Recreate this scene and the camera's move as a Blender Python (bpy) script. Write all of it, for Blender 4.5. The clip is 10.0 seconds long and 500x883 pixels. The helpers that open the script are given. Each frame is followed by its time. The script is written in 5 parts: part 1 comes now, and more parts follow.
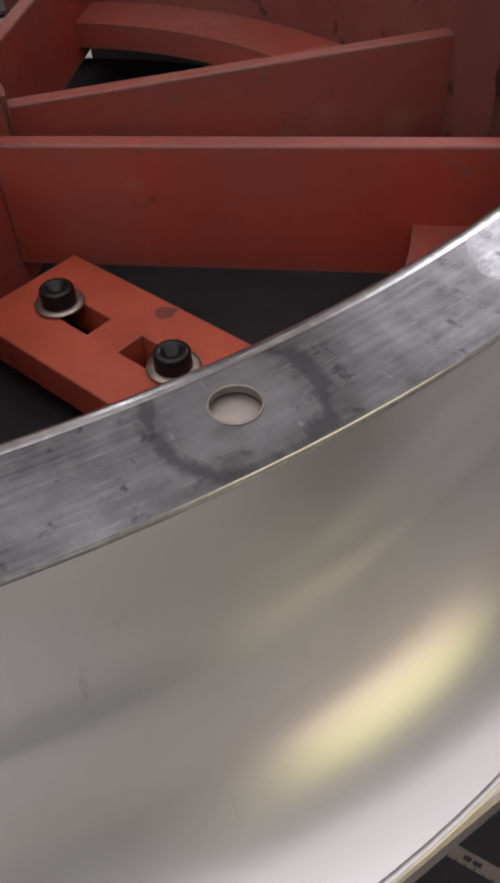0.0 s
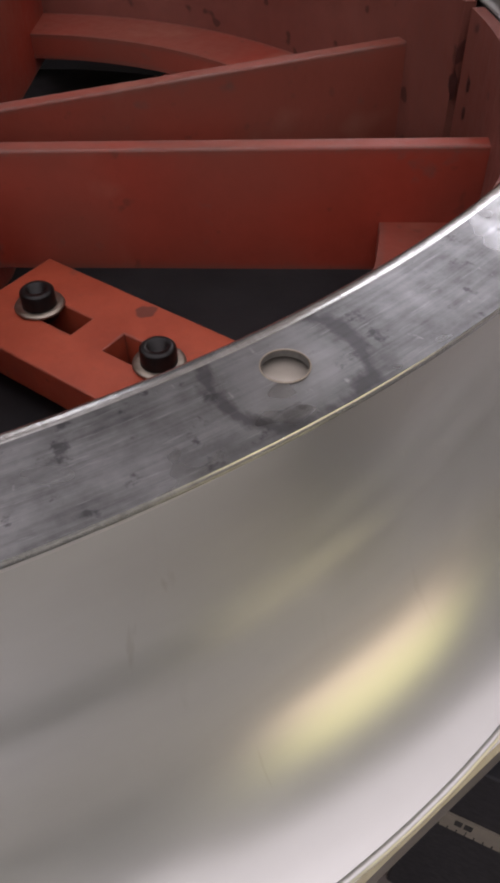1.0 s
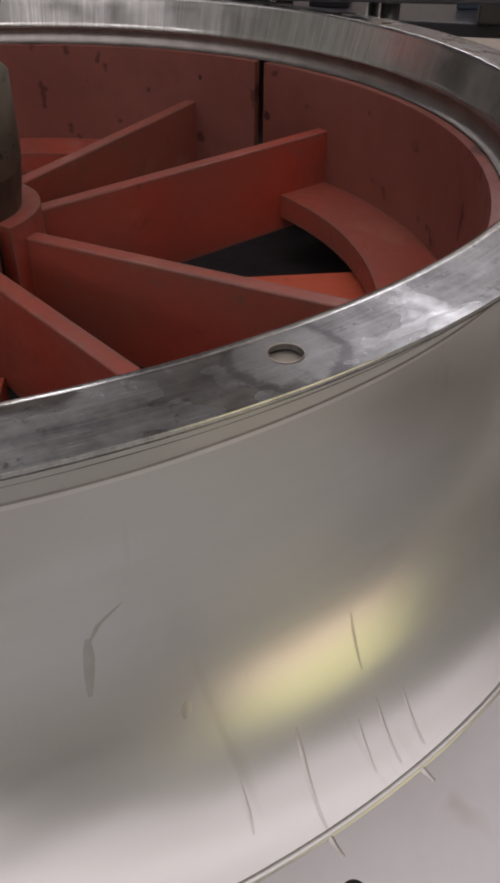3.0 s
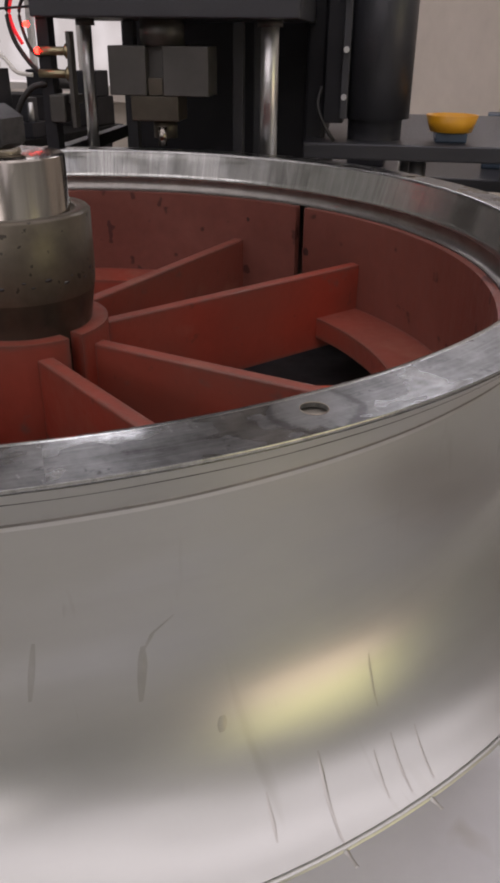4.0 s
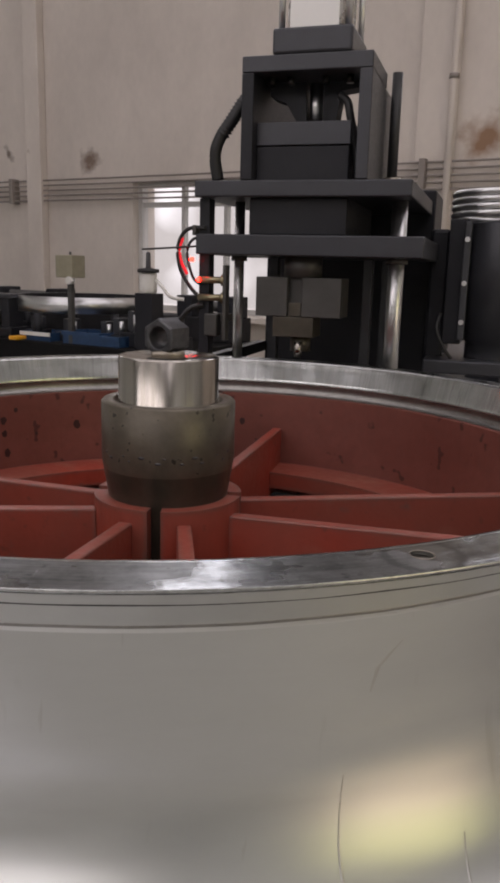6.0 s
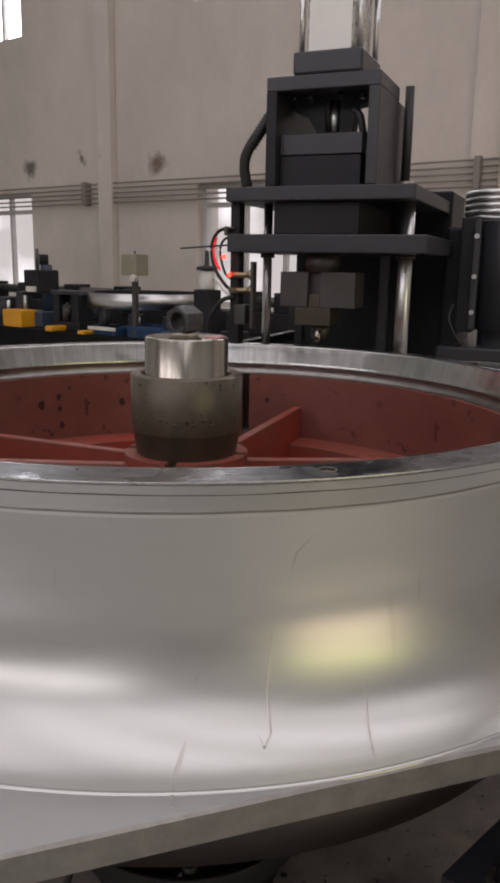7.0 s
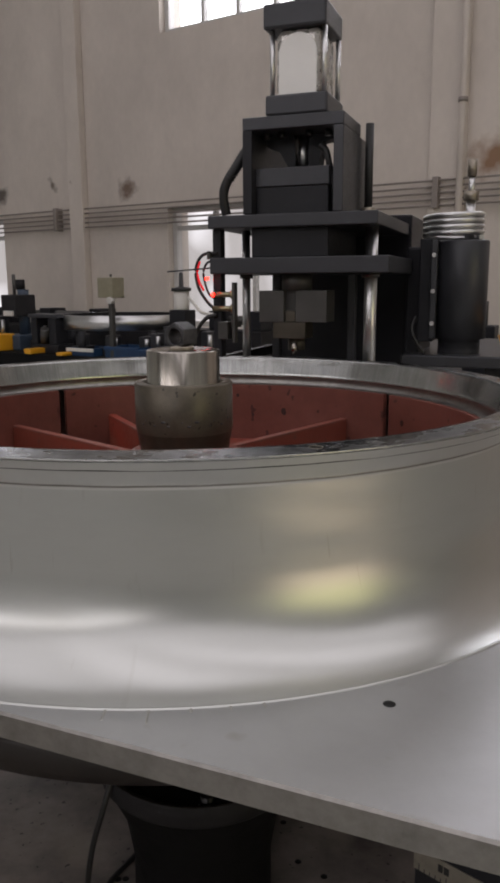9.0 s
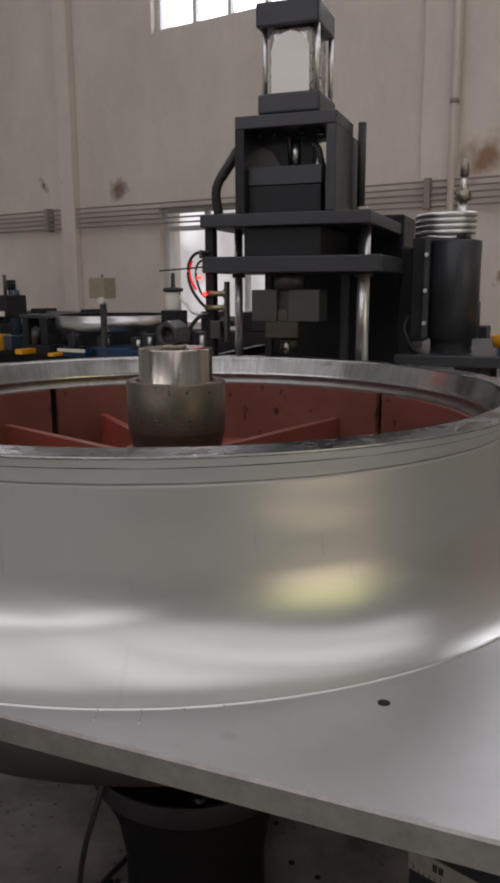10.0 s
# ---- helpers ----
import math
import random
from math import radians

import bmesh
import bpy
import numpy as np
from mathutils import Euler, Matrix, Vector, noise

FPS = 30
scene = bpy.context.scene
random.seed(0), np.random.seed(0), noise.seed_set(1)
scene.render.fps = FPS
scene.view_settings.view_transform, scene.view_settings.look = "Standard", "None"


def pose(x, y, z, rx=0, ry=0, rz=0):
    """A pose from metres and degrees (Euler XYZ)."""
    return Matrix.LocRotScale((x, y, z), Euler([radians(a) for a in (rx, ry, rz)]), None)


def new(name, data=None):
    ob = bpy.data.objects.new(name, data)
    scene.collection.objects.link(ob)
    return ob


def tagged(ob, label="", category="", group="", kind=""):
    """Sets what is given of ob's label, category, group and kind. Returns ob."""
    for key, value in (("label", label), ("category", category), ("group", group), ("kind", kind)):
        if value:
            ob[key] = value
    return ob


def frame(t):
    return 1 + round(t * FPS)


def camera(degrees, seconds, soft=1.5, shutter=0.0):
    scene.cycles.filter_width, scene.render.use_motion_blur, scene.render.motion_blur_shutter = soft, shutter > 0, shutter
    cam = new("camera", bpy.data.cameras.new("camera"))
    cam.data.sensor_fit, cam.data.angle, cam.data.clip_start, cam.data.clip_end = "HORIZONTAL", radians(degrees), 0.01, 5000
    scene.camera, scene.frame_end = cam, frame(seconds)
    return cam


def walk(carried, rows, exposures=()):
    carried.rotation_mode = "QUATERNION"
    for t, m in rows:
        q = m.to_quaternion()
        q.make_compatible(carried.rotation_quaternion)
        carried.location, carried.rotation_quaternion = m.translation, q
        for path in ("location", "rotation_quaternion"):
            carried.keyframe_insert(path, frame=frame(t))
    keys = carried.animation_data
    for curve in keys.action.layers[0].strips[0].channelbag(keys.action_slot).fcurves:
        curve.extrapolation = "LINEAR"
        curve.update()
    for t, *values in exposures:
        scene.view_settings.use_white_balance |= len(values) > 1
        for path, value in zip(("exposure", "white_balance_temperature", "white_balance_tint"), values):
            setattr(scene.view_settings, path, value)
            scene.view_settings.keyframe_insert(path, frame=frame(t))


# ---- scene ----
cam = camera(35.56, 10.0, soft=3.3)
ROLLED = [
    (0.0, 0.0863, -0.5945, 0.1268, 43.51, -15.26, -3.12),
    (0.5, 0.0747, -0.5895, 0.1230, 43.31, -18.44, -2.61),
    (1.0, 0.0540, -0.6055, 0.1302, 44.21, -21.20, -1.10),
    (1.5, 0.0255, -0.6270, 0.1362, 45.58, -23.20, -0.40),
    (1.8, 0.0310, -0.6225, 0.1325, 45.45, -23.05, 0.60),
    (2.0, 0.0338, -0.6190, 0.1280, 45.50, -23.22, 1.22),
    (2.2, 0.0343, -0.6221, 0.1322, 45.73, -22.87, 1.02),
    (3.5, 0.0119, -0.7310, 0.1415, 58.90, -18.25, 0.35),
    (4.0, -0.0008, -0.7578, 0.1458, 62.57, -17.03, 0.69),
    (4.5, 0.0258, -0.7603, 0.1456, 65.38, -13.59, 2.00),
    (5.0, -0.0143, -0.8079, 0.1398, 74.29, -8.96, 2.20),
    (6.5, -0.0283, -0.8760, 0.1467, 77.62, -7.12, 1.01),
    (7.0, 0.0350, -1.0114, 0.1434, 77.27, -2.78, 1.05),
    (7.5, -0.0116, -1.1240, 0.1358, 77.07, -2.96, -0.52),
    (8.0, 0.0041, -1.1399, 0.1370, 77.86, -4.15, -0.32),
    (8.5, -0.0045, -1.1552, 0.1429, 78.42, -4.63, -0.35),
    (9.0, -0.0003, -1.1530, 0.1445, 78.66, -4.88, -0.29),
    (9.5, -0.0041, -1.1407, 0.1382, 78.84, -5.33, 0.05),
    (10.0, -0.0015, -1.1486, 0.1400, 78.76, -5.50, -0.20),
]
walk(cam, [(t, pose(x, y, z, rx, 0, rz) @ pose(0, 0, 0, 0, 0, roll)) for t, x, y, z, rx, rz, roll in ROLLED],
     exposures=[(t, e, k, g) for t, e, k, g in ((0.0, 0.90, 6550, 26), (1.5, 0.81, 6700, 26), (2.2, 0.69, 6850, 25), (3.5, 0.64, 6700, 24), (5.0, 0.74, 6650, 23), (7.0, 0.70, 6600, 21), (9.0, 0.44, 6530, 19), (10.0, 0.45, 6500, 19))])

# ---- world and light ----
HALL = pose(0, 0, 0, 0, 0, -38.8)      # the hall's own axes: x along the long wall, y towards it
FLOOR, ROOF, NORTH, SOUTH, WEST, EAST = -1.0, 4.2, 3.65, -7.0, -8.0, 6.0

world = bpy.data.worlds.new("world")
scene.world = world
world.use_nodes = True
wn = world.node_tree
sky = wn.nodes.new("ShaderNodeTexSky")
sky.sky_type = 'NISHITA'
sky.sun_disc = False
sky.sun_elevation = radians(40)
sky.sun_rotation = radians(150)
wn.links.new(sky.outputs[0], wn.nodes["Background"].inputs[0])
wn.nodes["Background"].inputs[1].default_value = 0.12


def area_lamp(name, m, sx, sy, watts, colour):
    data = bpy.data.lights.new(name, 'AREA')
    data.shape, data.size, data.size_y, data.energy, data.color = 'RECTANGLE', sx, sy, watts, colour
    ob = new(name, data)
    ob.matrix_world = m
    return ob


# added lamps in unseen openings: roof skylights, south windows and the east gate
ROOF_OPENINGS = (-3.6, -1.6, 0.4, 2.4, 4.4)
for sx, watts in zip(ROOF_OPENINGS, (8, 10, 15, 14, 11)):
    area_lamp("roof_fill_lamp", HALL @ pose(sx, -1.8, ROOF - 0.03), 1.6, 9.2, watts, (1.0, 0.985, 0.96))
area_lamp("window_lamp", HALL @ pose(-1.0, SOUTH + 0.05, 2.6, 90, 0, 0), 9.0, 1.2, 37, (1.0, 0.97, 0.93))
area_lamp("gate_fill_lamp", HALL @ pose(EAST - 0.05, -1.3, 0.5, 90, 0, 90), 2.6, 2.8, 4, (1.0, 0.90, 0.66))

# ---- materials ----


def material(name, colour, rough=0.5, metal=0.0, second=None, scale=8.0, spread=0.5, bump=0.0, bump_scale=60.0,
             rough_spread=0.12, stretch=(1, 1, 1), detail=6.0, spec=0.5, fine=0.0, island=0.0):
    m = bpy.data.materials.new(name)
    m.use_nodes = True
    nt = m.node_tree
    n, l = nt.nodes, nt.links
    b = n["Principled BSDF"]
    b.inputs["Metallic"].default_value = metal
    b.inputs["Specular IOR Level"].default_value = spec
    tc = n.new("ShaderNodeTexCoord")
    mp = n.new("ShaderNodeMapping")
    mp.inputs["Scale"].default_value = stretch
    l.new(tc.outputs["Object"], mp.inputs[0])
    big = n.new("ShaderNodeTexNoise")
    big.inputs["Scale"].default_value = scale
    big.inputs["Detail"].default_value = detail
    big.inputs["Roughness"].default_value = 0.65
    l.new(mp.outputs[0], big.inputs["Vector"])
    ramp = n.new("ShaderNodeValToRGB")
    ramp.color_ramp.elements[0].position = 0.5 - spread / 2
    ramp.color_ramp.elements[1].position = 0.5 + spread / 2
    ramp.color_ramp.elements[0].color = (*(second or [c * 0.7 for c in colour]), 1)
    ramp.color_ramp.elements[1].color = (*colour, 1)
    l.new(big.outputs[0], ramp.inputs[0])
    out = ramp.outputs[0]
    small = n.new("ShaderNodeTexNoise")
    small.inputs["Scale"].default_value = bump_scale
    small.inputs["Detail"].default_value = 5.0
    l.new(mp.outputs[0], small.inputs["Vector"])
    if fine:
        mix = n.new("ShaderNodeMix")
        mix.data_type, mix.blend_type = 'RGBA', 'MULTIPLY'
        mix.inputs[0].default_value = fine
        l.new(out, mix.inputs[6])
        l.new(small.outputs[0], mix.inputs[7])
        out = mix.outputs[2]
    l.new(out, b.inputs["Base Color"])
    mr = n.new("ShaderNodeMapRange")
    mr.inputs["To Min"].default_value = max(0.02, rough - rough_spread)
    mr.inputs["To Max"].default_value = min(1.0, rough + rough_spread)
    l.new(small.outputs[0], mr.inputs[0])
    l.new(mr.outputs[0], b.inputs["Roughness"])
    if bump:
        bp = n.new("ShaderNodeBump")
        bp.inputs["Strength"].default_value = 1.0
        bp.inputs["Distance"].default_value = bump
        l.new(small.outputs[0], bp.inputs["Height"])
        l.new(bp.outputs[0], b.inputs["Normal"])
    return m


def glow(name, low, high, strength, z0, z1):
    """A bright outdoors behind a window or gate: low colour near the ground, high above."""
    m = bpy.data.materials.new(name)
    m.use_nodes = True
    nt = m.node_tree
    n, l = nt.nodes, nt.links
    n.remove(n["Principled BSDF"])
    e = n.new("ShaderNodeEmission")
    e.inputs[1].default_value = strength
    g = n.new("ShaderNodeNewGeometry")
    sep = n.new("ShaderNodeSeparateXYZ")
    mr = n.new("ShaderNodeMapRange")
    mr.inputs["From Min"].default_value, mr.inputs["From Max"].default_value = z0, z1
    noise_tex = n.new("ShaderNodeTexNoise")
    noise_tex.inputs["Scale"].default_value = 1.3
    add = n.new("ShaderNodeMath")
    add.operation = 'MULTIPLY_ADD'
    add.inputs[1].default_value = 0.5
    l.new(g.outputs["Position"], sep.inputs[0])
    l.new(g.outputs["Position"], noise_tex.inputs["Vector"])
    l.new(sep.outputs[2], mr.inputs[0])
    l.new(noise_tex.outputs[0], add.inputs[0])
    l.new(mr.outputs[0], add.inputs[2])
    r = n.new("ShaderNodeValToRGB")
    r.color_ramp.elements[0].position, r.color_ramp.elements[1].position = 0.25, 0.75
    r.color_ramp.elements[0].color, r.color_ramp.elements[1].color = (*low, 1), (*high, 1)
    l.new(add.outputs[0], r.inputs[0])
    l.new(r.outputs[0], e.inputs[0])
    l.new(e.outputs[0], n["Material Output"].inputs[0])
    return m


def emitter(name, colour, strength):
    m = bpy.data.materials.new(name)
    m.use_nodes = True
    b = m.node_tree.nodes["Principled BSDF"]
    b.inputs["Base Color"].default_value = (*colour, 1)
    b.inputs["Emission Color"].default_value = (*colour, 1)
    b.inputs["Emission Strength"].default_value = strength
    return m


def sheet_steel(name, colour, rough, dents=0.0012, streak=(1, 1, 1), dirt=0.25, mottle=0.14, grain_by=0.08, tooth=0.00004):
    """Rolled zinc-coated sheet: mottled gloss, slow dents in the surface, faint smears."""
    m = bpy.data.materials.new(name)
    m.use_nodes = True
    nt = m.node_tree
    n, l = nt.nodes, nt.links
    b = n["Principled BSDF"]
    b.inputs["Metallic"].default_value = 1.0
    tc = n.new("ShaderNodeTexCoord")
    mp = n.new("ShaderNodeMapping")
    mp.inputs["Scale"].default_value = streak
    l.new(tc.outputs["Object"], mp.inputs[0])
    slow = n.new("ShaderNodeTexNoise")
    slow.inputs["Scale"].default_value = 7.0
    slow.inputs["Detail"].default_value = 1.5
    mid = n.new("ShaderNodeTexNoise")
    mid.inputs["Scale"].default_value = 38.0
    mid.inputs["Detail"].default_value = 6.0
    mid.inputs["Roughness"].default_value = 0.7
    grain = n.new("ShaderNodeTexNoise")
    grain.inputs["Scale"].default_value = 420.0
    grain.inputs["Detail"].default_value = 3.0
    for t in (slow, mid, grain):
        l.new(mp.outputs[0], t.inputs["Vector"])
    ramp = n.new("ShaderNodeValToRGB")
    ramp.color_ramp.elements[0].position, ramp.color_ramp.elements[1].position = 0.30, 0.62
    ramp.color_ramp.elements[0].color = (*[c * (1 - dirt) for c in colour], 1)
    ramp.color_ramp.elements[1].color = (*colour, 1)
    l.new(mid.outputs[0], ramp.inputs[0])
    l.new(ramp.outputs[0], b.inputs["Base Color"])
    s1 = n.new("ShaderNodeMath")
    s1.operation = 'MULTIPLY_ADD'
    s1.inputs[1].default_value, s1.inputs[2].default_value = mottle, rough - 0.05 - mottle / 2
    s2 = n.new("ShaderNodeMath")
    s2.operation = 'MULTIPLY_ADD'
    s2.inputs[1].default_value = grain_by
    l.new(mid.outputs[0], s1.inputs[0])
    l.new(grain.outputs[0], s2.inputs[0])
    l.new(s1.outputs[0], s2.inputs[2])
    l.new(s2.outputs[0], b.inputs["Roughness"])
    b1 = n.new("ShaderNodeBump")
    b1.inputs["Distance"].default_value = dents
    b2 = n.new("ShaderNodeBump")
    b2.inputs["Distance"].default_value = tooth
    l.new(slow.outputs[0], b1.inputs["Height"])
    l.new(grain.outputs[0], b2.inputs["Height"])
    l.new(b1.outputs[0], b2.inputs["Normal"])
    l.new(b2.outputs[0], b.inputs["Normal"])
    return m


def smeared(m):
    """Faint upright runs and rubbed marks on the collar, laid out round its axis."""
    nt = m.node_tree
    n, l = nt.nodes, nt.links
    b = n["Principled BSDF"]
    src = b.inputs["Base Color"].links[0].from_socket
    tc = n.new("ShaderNodeTexCoord")
    sep = n.new("ShaderNodeSeparateXYZ")
    ang = n.new("ShaderNodeMath")
    ang.operation = 'ARCTAN2'
    comb = n.new("ShaderNodeCombineXYZ")
    l.new(tc.outputs["Object"], sep.inputs[0])
    l.new(sep.outputs[1], ang.inputs[0])
    l.new(sep.outputs[0], ang.inputs[1])
    l.new(ang.outputs[0], comb.inputs[0])
    l.new(sep.outputs[2], comb.inputs[2])
    for stretch, low, high, amount, colour in (((26, 1, 9), 0.66, 0.78, 0.22, (0.30, 0.285, 0.24)), ((60, 1, 16), 0.70, 0.76, 0.28, (0.36, 0.34, 0.30)), ((3, 1, 40), 0.60, 0.80, 0.25, (0.44, 0.43, 0.42))):
        mp = n.new("ShaderNodeMapping")
        mp.inputs["Scale"].default_value = stretch
        l.new(comb.outputs[0], mp.inputs[0])
        t = n.new("ShaderNodeTexNoise")
        t.inputs["Scale"].default_value = 1.0
        t.inputs["Detail"].default_value = 3.0
        t.inputs["Distortion"].default_value = 0.6
        l.new(mp.outputs[0], t.inputs["Vector"])
        mr = n.new("ShaderNodeMapRange")
        mr.inputs["From Min"].default_value, mr.inputs["From Max"].default_value = low, high
        mr.inputs["To Max"].default_value = amount
        l.new(t.outputs[0], mr.inputs[0])
        mix = n.new("ShaderNodeMix")
        mix.data_type = 'RGBA'
        l.new(mr.outputs[0], mix.inputs[0])
        l.new(src, mix.inputs[6])
        mix.inputs[7].default_value = (*colour, 1)
        src = mix.outputs[2]
    l.new(src, b.inputs["Base Color"])
    return m


COLLAR = sheet_steel("spun_zinc_sheet", (0.57, 0.578, 0.56), 0.345, dents=0.0045, streak=(0.5, 0.5, 2.0), dirt=0.03, mottle=0.05, grain_by=0.02, tooth=0.000010)
PLATEM = sheet_steel("flat_zinc_sheet", (0.55, 0.555, 0.56), 0.47, dents=0.0012, dirt=0.05, mottle=0.05, grain_by=0.04, tooth=0.00002)
smeared(COLLAR)
# collar sheet made brighter and rougher; light reflected from the plate is in the colour
ROLLED_EDGE = sheet_steel("brightened_zinc_edge", (0.70, 0.70, 0.685), 0.55, dents=0.0010, dirt=0.05, mottle=0.05, grain_by=0.03, tooth=0.00001)
# the same sheet with shade put into its colour, for skirt and grooves
SHADED_SHEET = sheet_steel("shaded_sheet", (0.34, 0.325, 0.305), 0.42, dents=0.0003, dirt=0.3)
RED = material("red_paint", (0.47, 0.072, 0.040), 0.45, second=(0.31, 0.042, 0.023), scale=9, bump=0.0006, bump_scale=90, fine=0.25)
REDWALL = material("dusty_red_paint", (0.25, 0.084, 0.062), 0.55, second=(0.165, 0.042, 0.028), scale=6, bump=0.0006, bump_scale=70, fine=0.3)
REDBAR = material("orange_red_paint", (0.56, 0.110, 0.052), 0.42, second=(0.34, 0.058, 0.028), scale=11, bump=0.0006, bump_scale=80, fine=0.25)
DRIED = material("dried_oil", (0.55, 0.545, 0.52), 0.38, 1.0, second=(0.47, 0.465, 0.44), scale=60)
SPLASH = material("dried_dark_oil", (0.045, 0.013, 0.011), 0.45, second=(0.025, 0.008, 0.007), scale=60)
SMEAR = material("oily_smear", (0.51, 0.51, 0.485), 0.40, 1.0, second=(0.43, 0.43, 0.405), scale=90)
# pale colour that brightens the inside of the flange holes
HOLEFILL = material("pale_hole_fill", (0.50, 0.47, 0.41), 0.5, 0.8, second=(0.38, 0.35, 0.30), scale=60)
SOOT = material("black_casting", (0.008, 0.0075, 0.008), 0.75, second=(0.004, 0.004, 0.004), scale=9, bump=0.0005, spec=0.15)
SLEEVELOW = material("dark_oiled_steel", (0.105, 0.088, 0.066), 0.34, 0.5, second=(0.06, 0.05, 0.038), scale=14, bump=0.0003, bump_scale=120, fine=0.3)
OILED = material("oiled_steel", (0.20, 0.170, 0.125), 0.38, 0.5, second=(0.09, 0.08, 0.065), scale=14, bump=0.0003, bump_scale=120, fine=0.3)
# upright light and dark streaks in the colour imitate reflections on the shaft
TURNED = material("reflection_streaked_steel", (0.46, 0.43, 0.385), 0.17, 1.0, second=(0.30, 0.275, 0.245), scale=6, stretch=(12, 12, 0.3), bump=0.00001, bump_scale=60, spread=0.3)
CHROME = material("chrome", (0.66, 0.66, 0.66), 0.32, 1.0, second=(0.6, 0.6, 0.6), rough_spread=0.04)
BLACK = material("black_enamel", (0.024, 0.025, 0.030), 0.45, second=(0.015, 0.015, 0.019), scale=7, bump=0.0003, bump_scale=150, fine=0.2, spec=0.25)
BLACKTOP = material("blued_steel", (0.052, 0.054, 0.063), 0.38, 0.2, second=(0.033, 0.034, 0.040), scale=5, bump=0.0002, bump_scale=200, fine=0.2)
TOOL = material("tool_steel", (0.13, 0.115, 0.09), 0.4, 0.6, second=(0.08, 0.07, 0.055), scale=20, fine=0.3)
GREYBLOCK = material("grey_block", (0.10, 0.097, 0.092), 0.45, 0.4, second=(0.07, 0.068, 0.064), scale=20, fine=0.2)
BOLT = material("black_oxide", (0.025, 0.024, 0.024), 0.33, 0.6, second=(0.014, 0.013, 0.013), scale=80)
WASHER = material("dull_zinc", (0.42, 0.38, 0.32), 0.4, 0.9, second=(0.22, 0.19, 0.15), scale=120)
NUTM = material("forged_nut", (0.12, 0.12, 0.125), 0.40, 0.6, second=(0.03, 0.03, 0.032), scale=60, bump=0.0003)
BASE = material("dark_table", (0.030, 0.028, 0.030), 0.7, spec=0.3, second=(0.010, 0.0095, 0.011), scale=12, bump=0.0004, fine=0.3)
GRIME = material("grimy_brown_steel", (0.036, 0.029, 0.026), 0.45, 0.2, second=(0.018, 0.014, 0.012), scale=9, bump=0.0006, fine=0.4)
BED = material("oily_bed", (0.30, 0.26, 0.235), 0.42, second=(0.09, 0.076, 0.072), scale=5, spread=0.28, bump=0.0004, fine=0.4)
CONCRETE = material("stained_floor", (0.57, 0.565, 0.53), 0.72, second=(0.44, 0.44, 0.41), scale=1.5, bump=0.001, fine=0.3, spread=0.4)
RUBBER = material("black_rubber", (0.018, 0.018, 0.019), 0.5, second=(0.012, 0.012, 0.012))
ALU = material("satin_aluminium", (0.78, 0.765, 0.74), 0.5, 0.3, second=(0.66, 0.65, 0.63), scale=5)
BARRELM = material("grey_anodised_barrel", (0.52, 0.50, 0.47), 0.28, 0.6, second=(0.44, 0.42, 0.40), scale=5)
BRASS = material("grey_brass", (0.40, 0.35, 0.22), 0.35, 0.9, second=(0.25, 0.21, 0.13), scale=60)
YELLOW = material("yellow_plastic", (0.75, 0.36, 0.015), 0.4, second=(0.6, 0.27, 0.01))
BLUE = material("blue_paint", (0.018, 0.062, 0.15), 0.45, second=(0.010, 0.035, 0.09), scale=20)
TEAL = material("blue_grey_paint", (0.05, 0.08, 0.12), 0.45, second=(0.03, 0.045, 0.07), scale=20)
CREAM = material("cream_enamel", (0.30, 0.275, 0.195), 0.5, second=(0.22, 0.20, 0.135), scale=20)
WHITE = material("white_plastic", (0.72, 0.70, 0.66), 0.4, second=(0.6, 0.58, 0.54))
RULE = material("steel_rule", (0.30, 0.27, 0.22), 0.4, 0.3, second=(0.2, 0.18, 0.15), scale=60)
PIPE = material("grey_conduit", (0.27, 0.235, 0.21), 0.6, second=(0.21, 0.18, 0.16))
FRAMEM = material("window_frame_paint", (0.55, 0.54, 0.52), 0.5, second=(0.45, 0.44, 0.42))
CEILM = material("roof_sheet", (0.55, 0.54, 0.52), 0.7, second=(0.45, 0.44, 0.42), scale=2)


def pane_glass():
    m = material("dusty_glass", (0.9, 0.92, 0.92), 0.08, second=(0.8, 0.82, 0.82), rough_spread=0.05, scale=3)
    m.node_tree.nodes["Principled BSDF"].inputs["Transmission Weight"].default_value = 1.0
    m.node_tree.nodes["Principled BSDF"].inputs["IOR"].default_value = 1.05
    return m


GLASS = pane_glass()
INK = material("ink", (0.02, 0.02, 0.02), 0.6)
HOLE = material("dark_hole", (0.008, 0.008, 0.008), 0.8)
LED = emitter("red_led", (1.0, 0.02, 0.01), 9.0)
# the sleeve is no lamp; red light falling on it is put in as emission
REDCABLE = emitter("red_sleeve_glow", (0.8, 0.02, 0.03), 0.32)
DAY = glow("daylight", (0.125, 0.120, 0.114), (0.95, 0.97, 1.0), 3.4, 0.75, 2.0)
DAYTOP = glow("roof_fill_glow", (0.95, 0.97, 1.0), (1.0, 1.0, 1.0), 0.54, 0, 8)
DAYSOUTH = glow("south_fill_glow", (0.5, 0.52, 0.55), (0.95, 0.97, 1.0), 0.8, 0.3, 1.9)
# added glow outside an unseen gate, for the yellow-green reflection on the collar
GATE_GLOW = glow("gate_tint_glow", (0.86, 0.68, 0.52), (0.80, 0.83, 0.36), 0.95, 0.0, 1.6)


